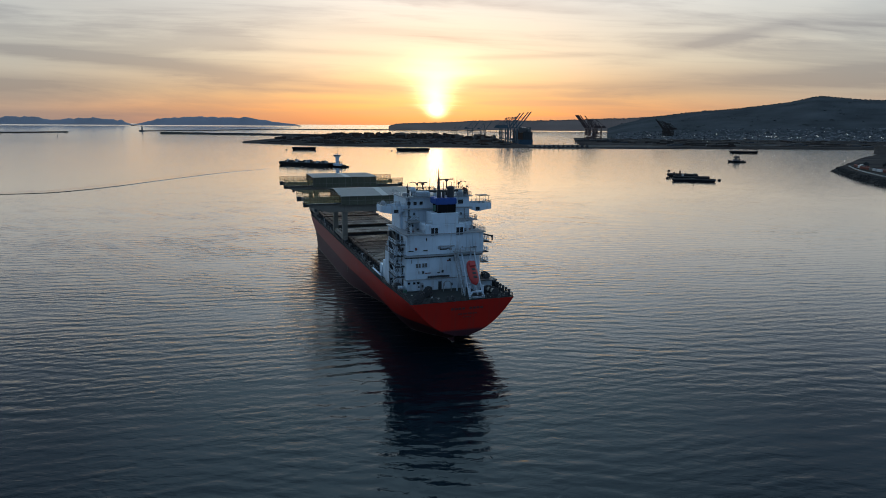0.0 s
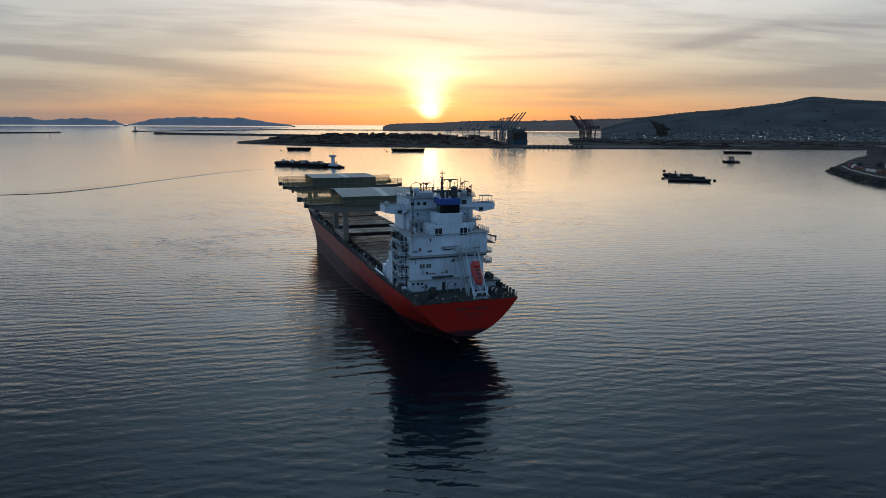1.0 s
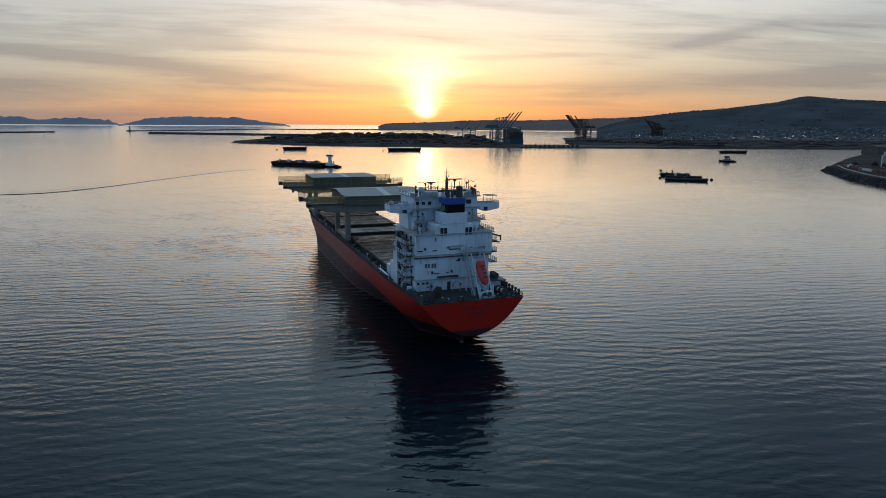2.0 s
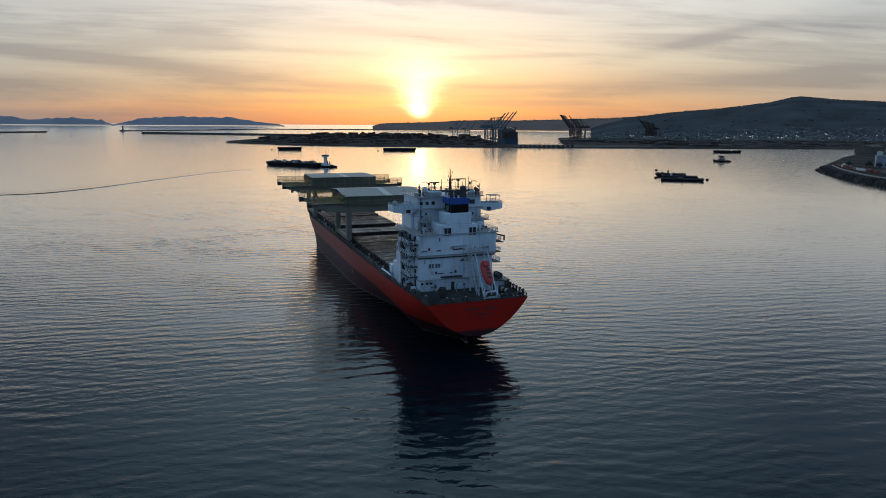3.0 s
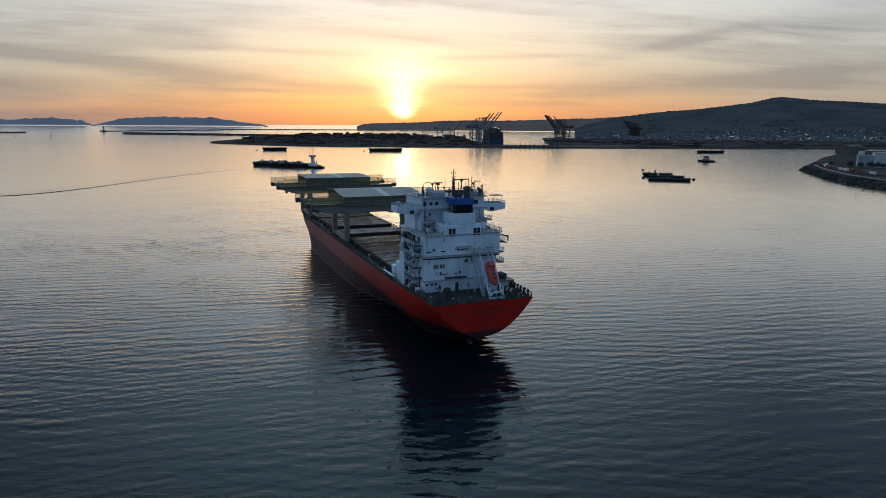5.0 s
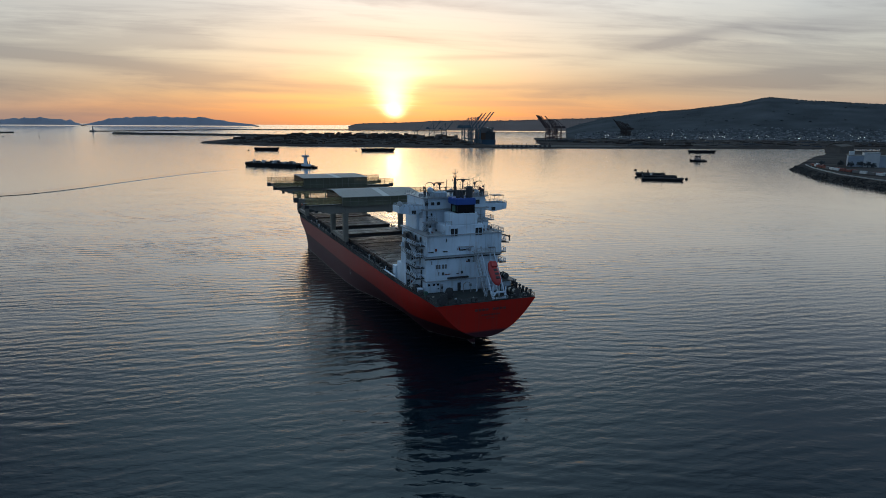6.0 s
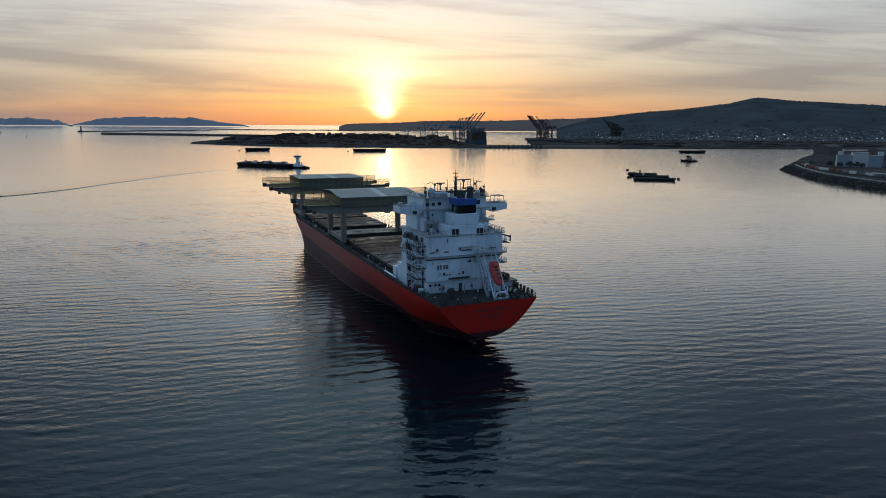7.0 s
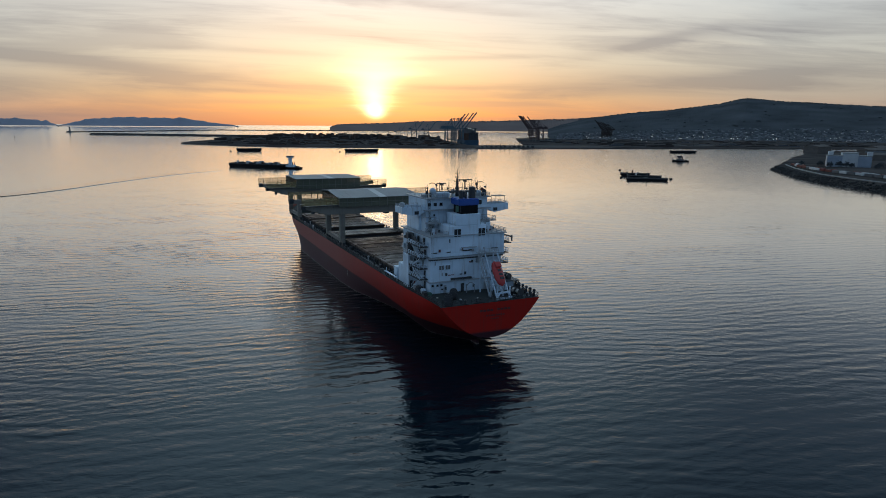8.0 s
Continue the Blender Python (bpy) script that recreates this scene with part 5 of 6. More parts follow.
# ---- gantry cranes ----


def fence(parent, pts, z, h, infill):
    bm = bmesh.new()
    railing(bm, [(x, y, z) for x, y in pts], h, 2.1, 0.12, 2)
    part("fence", bm, FENCE_POST, parent, "rust-brown fence posts and rails")
    for (xa, ya), (xb, yb) in zip(pts, pts[1:]):
        n = max(1, round(math.hypot(xb - xa, yb - ya) / 2.1))
        for k in range(n):
            a, b = Vector((xa, ya, 0)).lerp(Vector((xb, yb, 0)), k / n), Vector((xa, ya, 0)).lerp(Vector((xb, yb, 0)), (k + 1) / n)
            bm = bmesh.new()
            bar(bm, a.lerp(b, 0.06) + Vector((0, 0, z + h / 2)), a.lerp(b, 0.94) + Vector((0, 0, z + h / 2)), 0.03, h * 0.92)
            part("mesh_panel", bm, infill, parent, "yellowish see-through mesh panel")


def gantry(s0, eave=31.2, crown=32.7, back=31.9):
    g = new("gantry_crane")
    g.parent = ship
    g.location = (0, s0, 0)
    tagged(g, "buff gantry crane with a sheet-roofed cargo shelter")
    for y in (-10, 10):
        out = 1 if y > 0 else -1
        bm = bmesh.new()
        prof = [(-27, 28.4), (-27, 27.5), (-19.5, 25.2), (19.5, 25.2), (27, 27.5), (27, 28.4)]
        vs = [bm.verts.new((x, y + dy, z)) for dy in (-0.9, 0.9) for x, z in prof]
        for k in range(6):
            bm.faces.new((vs[k], vs[(k + 1) % 6], vs[6 + (k + 1) % 6], vs[6 + k]))
        bm.faces.new(vs[:6]), bm.faces.new(vs[6:])
        for k in range(-9, 10):
            box(bm, k * 2.0 - 0.06, k * 2.0 + 0.06, y + out * 0.9 - 0.05, y + out * 0.9 + 0.05, 25.3, 28.3)
        girder = part("girder", bm, CREAM, g, "deep buff box girder with tapered ends")
        bm = bmesh.new()
        box(bm, -28.4, 28.4, min(y + out * 0.4, y + out * 2.0), max(y + out * 0.4, y + out * 2.0), 28.4, 28.62)
        for k in range(-13, 14):
            bar(bm, (k * 2.1, y + out * 0.8, 27.7), (k * 2.1, y + out * 1.9, 28.4), 0.1)
        part("walkway", bm, DARK, girder)
        for x in (-27.6, 27.6):
            bm = bmesh.new()
            box(bm, x - 0.8, x + 0.8, y - 1.1, y + 1.1, 27.4, 29.1)
            part("buffer", bm, DARK, girder)
        for x in (-24.0, -21.5, 24.0, 21.5):
            bm = bmesh.new()
            box(bm, x - 0.5, x + 0.5, y - 0.6, y + 0.6, 25.6, 26.6)
            bar(bm, (x, y, 26.5), (x, y, 27.7), 0.3)
            part("hanger", bm, DARK, girder)
        yo = y + out * 1.9
        for sgn in (-1, 1):
            fence(girder, [(sgn * 15.0, yo), (sgn * 28.2, yo)], 28.62, 2.9, MESH)
        for x in (-13.5, 14.3):
            bm = bmesh.new()
            vs = [bm.verts.new((x + dx, y + dy, z)) for z, w in ((15.0, 0.75), (23.6, 0.95), (25.3, 1.5)) for dx, dy in ((-0.9, -w), (0.9, -w), (0.9, w), (-0.9, w))]
            for r in range(2):
                for k in range(4):
                    bm.faces.new((vs[r * 4 + k], vs[r * 4 + (k + 1) % 4], vs[r * 4 + 4 + (k + 1) % 4], vs[r * 4 + 4 + k]))
            bm.faces.new(vs[:4]), bm.faces.new(vs[8:])
            leg = part("leg", bm, CREAM, g, "tapered crane leg")
            for dy in (-1.3, 1.3):
                bm = bmesh.new()
                box(bm, x - 0.45, x + 0.45, y + dy - 1.0, y + dy + 1.0, 13.75, 14.9)
                for w in (-0.55, 0.55):
                    tube(bm, (x - 0.3, y + dy + w, 14.1), (x + 0.3, y + dy + w, 14.1), 0.38, 0.38, 10)
                part("bogie", bm, DARK, leg)
            bm = bmesh.new()
            for z in range(0, 24):
                bar(bm, (x - 0.25, y - 1.25, 15.2 + z * 0.45), (x + 0.25, y - 1.25, 15.2 + z * 0.45), 0.05)
            for dx in (-0.25, 0.25):
                bar(bm, (x + dx, y - 1.25, 15.0), (x + dx, y - 1.25, 26), 0.06)
            part("ladder", bm, CREAM, leg)
    for x in (-13.5, 14.3):
        bm = bmesh.new()
        box(bm, x - 0.6, x + 0.6, -11.5, 11.5, 14.9, 16.2)
        part("sill_beam", bm, CREAM, g, "sill beam that ties the legs")
        bm = bmesh.new()
        box(bm, x - 0.5, x + 0.5, -9.2, 9.2, 25.8, 27.6)
        part("tie_beam", bm, CREAM, g)
    # shelter: roof in strips, curtain walls with posts
    nstrip = 12
    for k in range(nstrip):
        x0, x1 = -15.4 + 30.8 * k / nstrip, -15.4 + 30.8 * (k + 1) / nstrip - 0.05
        bm = bmesh.new()
        prof = [(-13.2, eave), (2, crown), (13.2, back), (13.2, back - 0.12), (2, crown - 0.14), (-13.2, eave - 0.12)]
        vs = [bm.verts.new((x, y, z)) for x in (x0, x1) for y, z in prof]
        for i in range(6):
            bm.faces.new((vs[i], vs[(i + 1) % 6], vs[6 + (i + 1) % 6], vs[6 + i]))
        bm.faces.new((vs[0], vs[1], vs[4], vs[5])), bm.faces.new((vs[1], vs[2], vs[3], vs[4]))
        bm.faces.new((vs[6], vs[7], vs[10], vs[11])), bm.faces.new((vs[7], vs[8], vs[9], vs[10]))
        part("roof_sheet", bm, ROOF_LIGHT if k == 6 else ROOF, g, "pale light-admitting roof strip" if k == 6 else "grey roof sheet")
    for y in (-12.4, 12.4):
        for k in range(10):
            x0, x1 = -15.0 + 3.0 * k, -15.0 + 3.0 * (k + 1)
            bm = bmesh.new()
            box(bm, x0 + 0.05, x1 - 0.05, y - 0.04, y + 0.04, 27.9, (eave if y < 0 else back) - 0.1)
            part("curtain", bm, CURTAIN, g, "dull olive curtain panel")
        bm = bmesh.new()
        for k in range(11):
            bar(bm, (-15.0 + 3 * k, y - 0.1, 27.8), (-15.0 + 3 * k, y - 0.1, (eave if y < 0 else back) - 0.1), 0.14)
        bar(bm, (-15, y - 0.12, 29.5), (15, y - 0.12, 29.5), 0.12)
        part("wall_frame", bm, CREAM, g)
    for x in (-15.0, 15.0):
        bm = bmesh.new()
        for k in range(7):
            y = -12.3 + 4.1 * k
            bar(bm, (x, y, 29.3), (x, y, eave + (crown - eave) * (y + 13.2) / 15.2 - 0.1 if y < 2 else back), 0.14)
        for z in (29.4, 30.4, eave - 0.15):
            bar(bm, (x, -12.3, z), (x, 12.3, z), 0.12)
        part("end_frame", bm, CREAM, g)
    bm = bmesh.new()
    box(bm, 2.5, 8.5, -8.6, 8.6, 27.2, 28.8)
    box(bm, 4.0, 7.0, -3, 3, 25.4, 27.3)
    box(bm, 3.2, 5.0, -8.4, -6.2, 24.4, 27.2)
    part("trolley", bm, DARK, g, "dark hoist trolley under the girders")
    return g


gantry(99.5)
gantry(173.0, 32.5, 32.8, 32.6)

# ---- boats and barges ----


def ends(a, b):
    """Pose at the middle of a line on the water, x along it, and its length."""
    a, b = Vector(a), Vector(b)
    d = b - a
    m = (a + b) / 2
    return pose(m.x, m.y, 0, 0, 0, math.degrees(math.atan2(d.y, d.x))), d.length


def barge(a, b, wide, high, label, load=0, seed=0, rake=4.0):
    m, length = ends(a, b)
    t = thing("barge", None, None, label, "barge", "moored barges", m=m)
    h = length / 2
    bm = bmesh.new()
    prof = [(-h + rake, -1.2), (h - rake, -1.2), (h, high * 0.6), (h, high), (-h, high), (-h, high * 0.6)]
    vs = [bm.verts.new((x, y, z)) for y in (-wide / 2, wide / 2) for x, z in prof]
    k = len(prof)
    for i in range(k):
        bm.faces.new((vs[i], vs[(i + 1) % k], vs[k + (i + 1) % k], vs[k + i]))
    bm.faces.new(vs[:k]), bm.faces.new(vs[k:])
    part("barge_hull", bm, BLACK, t)
    bm = bmesh.new()
    for y in (-wide / 2 + 0.3, wide / 2 - 0.3):
        bar(bm, (-h + 0.5, y, high + 0.5), (h - 0.5, y, high + 0.5), 0.5, 1.0)
    for x in (-h + 0.4, h - 0.4):
        bar(bm, (x, -wide / 2 + 0.6, high + 0.7), (x, wide / 2 - 0.6, high + 0.7), 0.5, 1.4)
    part("coaming", bm, DARK, t)
    rnd = random.Random(seed)
    for i in range(load):
        x = -h + 4 + (2 * h - 14) * (i + 0.5) / load
        w, d, z = rnd.uniform(0.6, 2.2), rnd.uniform(2, wide * 0.6), rnd.uniform(0.8, 4.6)
        bm = bmesh.new()
        if rnd.random() < 0.6:
            box(bm, x - w, x + w, -d / 2, d / 2, high, high + z)
            bmesh.ops.bevel(bm, geom=list(bm.edges), offset=0.3, segments=1, affect="EDGES")
            part("deck_gear", bm, rnd.choice((DARK, DARK, GREY, BOX_GREY, BOX_WHITE, YARD_BROWN)), t)
        else:
            tube(bm, (x - w, 0, high + 1.2), (x + w, 0, high + 1.2), 1.3, 1.3, 10)
            part("tank", bm, DARK, t)
    for x in (-h + 2, h - 2):
        for y in (-wide / 2 + 1, wide / 2 - 1):
            bm = bmesh.new()
            tube(bm, (x, y, high), (x, y, high + 1.6), 0.35, 0.35, 8)
            part("bollard", bm, DARK, t)
    return t


def tug(at, heading, length, label, tower=8.0, cabin=WHITE):
    t = thing("tugboat", None, None, label, "boat", m=pose(at[0], at[1], 0, 0, 0, heading))
    h, w = length / 2, length * 0.16
    bm = bmesh.new()
    rows = []
    for u in (-1.0, -0.9, -0.6, -0.2, 0.2, 0.5, 0.75, 0.9, 1.0):
        b = w * (1 - max(0.0, u - 0.2) ** 2 * 1.45) if u < 1 else 0.2
        b *= 0.85 if u == -1.0 else 1
        z = 2.0 + 1.6 * max(0, u) ** 2
        rows.append([bm.verts.new((u * h, y, zz)) for y, zz in ((-b * 0.7, -1), (-b, z), (b, z), (b * 0.7, -1))])
    for a, b in zip(rows, rows[1:]):
        for k in range(4):
            bm.faces.new((a[k], b[k], b[(k + 1) % 4], a[(k + 1) % 4]))
    bm.faces.new(rows[0]), bm.faces.new(rows[-1])
    part("tug_hull", bm, BLACK, t)
    bm = bmesh.new()
    box(bm, -h * 0.35, h * 0.5, -w * 0.65, w * 0.65, 1.6, 5.0)
    bmesh.ops.bevel(bm, geom=list(bm.edges), offset=0.25, segments=1, affect="EDGES")
    part("cabin", bm, cabin, t)
    bm = bmesh.new()
    box(bm, 0, h * 0.26, -w * 0.30, w * 0.30, 5.0, 5.0 + tower)
    part("tower", bm, cabin, t)
    bm = bmesh.new()
    box(bm, -h * 0.14, h * 0.42, -w * 0.5, w * 0.5, 5.0 + tower, 8.0 + tower)
    bmesh.ops.bevel(bm, geom=list(bm.edges), offset=0.25, segments=1, affect="EDGES")
    wh = part("wheelhouse", bm, cabin, t)
    bm = bmesh.new()
    box(bm, -h * 0.15, h * 0.43, -w * 0.52, w * 0.52, 6.2 + tower, 7.3 + tower)
    part("window_band", bm, GLASS, wh)
    bm = bmesh.new()
    tube(bm, (h * 0.1, 0, 8 + tower), (h * 0.1, 0, 15 + tower), 0.25, 0.1, 6)
    bar(bm, (h * 0.1, -1.5, 12 + tower), (h * 0.1, 1.5, 12 + tower), 0.2)
    part("mast", bm, DARK, t)
    for y in (-w * 0.4, w * 0.4):
        bm = bmesh.new()
        tube(bm, (-h * 0.2, y, 5), (-h * 0.2, y, 8.5), 0.6, 0.5, 8)
        part("exhaust", bm, BLACK, t)
    bm = bmesh.new()
    box(bm, -h * 0.75, -h * 0.5, -w * 0.4, w * 0.4, 1.8, 3.6)
    part("towing_winch", bm, DARK, t)
    bm = bmesh.new()
    lump(bm, (h * 0.97, 0, 2.9), 1.0, w * 0.4, 1.0, 8, 6)
    part("bow_fender", bm, BLACK, t)
    return t


barge((-231, 957), (-152, 911), 17, 4.2, "loaded dark barge pushed by a white-towered tug", 34, 3)
tug((-143, 906), 150, 30, "pushing tug with a tall white wheelhouse tower", 9.0)
barge((-344, 1531), (-290, 1539), 15, 5.6, "empty dark barge moored in the bay", 0, 4)
barge((-101, 1497), (-27, 1508), 16, 5.6, "long dark empty barge in the sun's glitter", 0, 5)
barge((246, 704), (287, 690), 10, 1.7, "dark deck barge lying in a raft", 0, 6)
barge((258, 735), (292, 718), 10, 2.3, "dark barge with clutter moored in a raft", 2, 7)
barge((263, 768), (292, 752), 10, 2.6, "dark barge with a deck cabin moored in a raft", 3, 8)
barge((648, 1480), (706, 1474), 13, 4.2, "low dark barge behind a tug", 0, 9)
tug((489, 1090), 165, 27, "dark workboat with a low grey cabin", 2.0, BOX_GREY)
bm = bmesh.new()
lump(bm, (270, 711.5, 1.0), 4.5, 3.0, 1.4, 12, 6)
thing("work_skiff", bm, BOX_GREY, "pale skiff between moored barges", "boat", smooth=True)

for x, y, r in ((297, 862, 1.8), (251, 734, 1.6), (298, 707, 1.6), (-357, 1530, 2.2), (-112, 1495, 2.2)):
    t = thing("mooring_buoy", None, None, "round dark mooring buoy", "buoy", "mooring buoys", m=pose(x, y, 0))
    bm = bmesh.new()
    tube(bm, (0, 0, -0.8), (0, 0, 1.4), r, r, 12)
    part("float", bm, BLACK, t)
    bm = bmesh.new()
    tube(bm, (0, 0, 1.4), (0, 0, 2.2), 0.3, 0.3, 8)
    part("ring_post", bm, DARK, t)
for x, y in ((-1616, 2817), (-1501, 2867)):
    t = thing("channel_buoy", None, None, "tall channel buoy far out", "buoy", "channel buoys", m=pose(x, y, water_z(x, y)))
    bm = bmesh.new()
    tube(bm, (0, 0, -0.5), (0, 0, 2.0), 2.2, 2.2, 10)
    part("float", bm, BOX_GREY, t)
    bm = bmesh.new()
    tube(bm, (0, 0, 2.0), (0, 0, 9.5), 1.4, 0.5, 8)
    part("tower", bm, BOX_GREY, t)
lx, ly = -1630, 3656
t = thing("lighthouse", None, None, "small dark lighthouse at a breakwater's end", "lighthouse", m=pose(lx, ly, water_z(lx, ly) + 3))
bm = bmesh.new()
box(bm, -11, 11, -8, 8, -4, 3)
part("base_block", bm, CONCRETE, t)
bm = bmesh.new()
tube(bm, (0, 0, 3), (0, 0, 19), 4.4, 3.4, 12)
part("shaft", bm, CONCRETE, t)
bm = bmesh.new()
tube(bm, (0, 0, 19), (0, 0, 19.8), 4.6, 4.6, 12), tube(bm, (0, 0, 19.8), (0, 0, 23), 2.6, 2.6, 10), tube(bm, (0, 0, 23), (0, 0, 25), 2.9, 0.3, 10)
part("lantern", bm, DARK, t)

# wake left by a passing boat: one long swell, gentle behind and steep in front
line = [(-420, 500), (-359, 529), (-325, 549), (-304, 602), (-287, 687), (-261, 790), (-221, 880)]
pts = []
for i in range(len(line) - 1):
    p0, p1, p2, p3 = (Vector(line[max(0, min(len(line) - 1, i + k))]) for k in (-1, 0, 1, 2))
    for u in (0, 0.125, 0.25, 0.375, 0.5, 0.625, 0.75, 0.875):
        pts.append(0.5 * (2 * p1 + (p2 - p0) * u + (2 * p0 - 5 * p1 + 4 * p2 - p3) * u * u + (3 * p1 - p0 - 3 * p2 + p3) * u ** 3))
bm = bmesh.new()
prev = None
for i, p in enumerate(pts):
    d = (pts[min(i + 1, len(pts) - 1)] - pts[max(i - 1, 0)]).normalized()
    o = Vector((d.y, -d.x))
    fade = math.sin(math.pi * min(1, (i + 1) / len(pts))) ** 0.4
    ring = [bm.verts.new((p.x + o.x * u, p.y + o.y * u, -0.02 + h * fade)) for u, h in ((-26, 0), (-14, 0.18), (-5, 0.34), (-1, 0.42), (0.4, 0.41), (1.0, 0.0), (1.5, -0.02))]
    if prev:
        for k in range(6):
            bm.faces.new((prev[k], ring[k], ring[k + 1], prev[k + 1]))
    prev = ring
thing("wake_water", bm, WATER, "long low wake left across the calm water", "wake", kind="structure")

# ---- port: quay cranes, moored ship, sheds, boxes ----


def quay_crane(at, turn, mat, label, boom=62.0, s=1.0, mesh_from=None):
    m = pose(at[0], at[1], water_z(*at) + 3.9, 0, 0, turn) @ Matrix.Scale(s, 4)
    if mesh_from:
        return copy_thing(mesh_from, m)
    t = thing("quay_crane", None, None, label, "crane", "quay cranes", m=m)
    for x in (-28, 0):
        for y in (-9, 9):
            bm = bmesh.new()
            bar(bm, (x, y, 0), (x, y * 0.85, 46), 2.0)
            part("leg", bm, mat, t)
        bm = bmesh.new()
        bar(bm, (x, -9, 12), (x, 9, 12), 1.8), bar(bm, (x, -8, 45), (x, 8, 45), 1.8)
        bar(bm, (x, -9, 12), (x, 8, 44), 0.9), bar(bm, (x, 9, 12), (x, -8, 44), 0.9)
        part("portal_beam", bm, mat, t)
    for y in (-9, 9):
        bm = bmesh.new()
        bar(bm, (-28, y, 12), (0, y, 12), 1.8)
        bar(bm, (-28, y, 13), (0, y * 0.9, 44), 1.0)
        part("side_beam", bm, mat, t)
    bm = bmesh.new()
    for y in (-3, 3):
        bar(bm, (-48, y, 48), (4, y, 48), 1.6, 2.4)
    for x in range(-48, 5, 6):
        bar(bm, (x, -3, 48), (x, 3, 48), 0.8)
    part("girder", bm, mat, t)
    bm = bmesh.new()
    a = radians(52)
    tip = (4 + boom * math.cos(a), 48 + boom * math.sin(a))
    for y in (-3, 3):
        bar(bm, (4, y, 48), (tip[0], y, tip[1]), 1.6, 2.6)
    for k in range(1, 9):
        bar(bm, (4 + (tip[0] - 4) * k / 8, -3, 48 + (tip[1] - 48) * k / 8), (4 + (tip[0] - 4) * k / 8, 3, 48 + (tip[1] - 48) * k / 8), 0.8)
    part("boom", bm, mat, t, "long boom raised at a steep slant")
    bm = bmesh.new()
    for y in (-3, 3):
        bar(bm, (-2, y, 48), (-6, y * 0.5, 82), 1.5), bar(bm, (-26, y, 48), (-6, y * 0.5, 82), 1.1)
        bar(bm, (-6, y * 0.5, 82), (-46, y, 49), 0.6)
        bar(bm, (-6, y * 0.5, 82), (4 + (tip[0] - 4) * 0.6, y, 48 + (tip[1] - 48) * 0.6), 0.6)
    part("mast_frame", bm, mat, t)
    bm = bmesh.new()
    box(bm, -44, -30, -4.5, 4.5, 49, 56)
    part("machine_house", bm, mat, t)
    return t


blue = quay_crane((236, 2050), 4, CRANE_BLUE, "tall blue quay crane with raised boom")
quay_crane((234, 2110), 0, None, "", mesh_from=blue)
quay_crane((230, 2190), 0, None, "", mesh_from=blue)
quay_crane((232, 2290), 8, None, "", mesh_from=blue)
far_crane = quay_crane((150, 3060), 5, CRANE_BLUE, "quay crane with raised boom in hazy distance", 58, 0.82)
quay_crane((205, 3040), 5, None, "", s=0.95, mesh_from=far_crane)
quay_crane((75, 3080), 5, None, "", s=0.7, mesh_from=far_crane)
brown = quay_crane((560, 2560), 184, CRANE_DARK, "dark red-brown quay crane with raised boom", 62, 1.0)
for p in ((572, 2590), (588, 2640), (606, 2690), (640, 2760)):
    quay_crane(p, 178 + (p[0] % 9), None, "", mesh_from=brown)
grey = quay_crane((1010, 3010), 180, YARD_DARK, "far dark quay crane with raised boom", 60, 0.9)
for p in ((1022, 3030), (1034, 3050), (1048, 3070), (1066, 3100)):
    quay_crane(p, 180, None, "", s=0.9, mesh_from=grey)

t = thing("container_ship", None, None, "dark container ship moored stern-on at the quay", "ship", m=pose(266, 2062, 0))
bm = bmesh.new()
prof = [(-20, 0, -1), (20, 0, -1), (21.5, 0, 16), (-21.5, 0, 16)]
lo = [bm.verts.new(p) for p in prof]
hi = [bm.verts.new((x, 230, z)) for x, _, z in prof]
tipv = [bm.verts.new((0, 275, z)) for z in (-1, 18)]
for k in range(4):
    bm.faces.new((lo[k], lo[(k + 1) % 4], hi[(k + 1) % 4], hi[k]))
bm.faces.new(lo)
bm.faces.new((hi[0], hi[1], tipv[0])), bm.faces.new((hi[1], hi[2], tipv[1], tipv[0])), bm.faces.new((hi[2], hi[3], tipv[1])), bm.faces.new((hi[3], hi[0], tipv[0], tipv[1]))
part("ship_hull", bm, BOX_BLUE, t)
rnd = random.Random(31)
for row in range(5):
    for col in range(8):
        top = 16 + rnd.choice((21, 24, 26, 26, 29))
        bm = bmesh.new()
        x = -20 + col * 5.05
        box(bm, x, x + 4.8, 6 + row * 40, 40 + row * 40, 15.9, top)
        part("container_stack", bm, rnd.choice((DARK, DARK, BOX_BLUE, YARD_BROWN, BOX_GREY)), t)
bm = bmesh.new()
box(bm, -19, 19, 44, 47, 16, 50), box(bm, -21, 21, 43, 48, 50, 54)
part("bridge_house", bm, BOX_GREY, t)
for x, z in ((-12, 52), (-4, 53), (6, 50)):
    bm = bmesh.new()
    lump(bm, (x, 5.2, z), 0.9, 0.9, 0.9, 8, 6)
    part("deck_lamp", bm, LAMP, t)


def inside(x, y, poly):
    hit = False
    for (ax, ay), (bx, by) in zip(poly, poly[1:] + poly[:1]):
        if (ay > y) != (by > y) and x < ax + (y - ay) * (bx - ax) / (by - ay):
            hit = not hit
    return hit


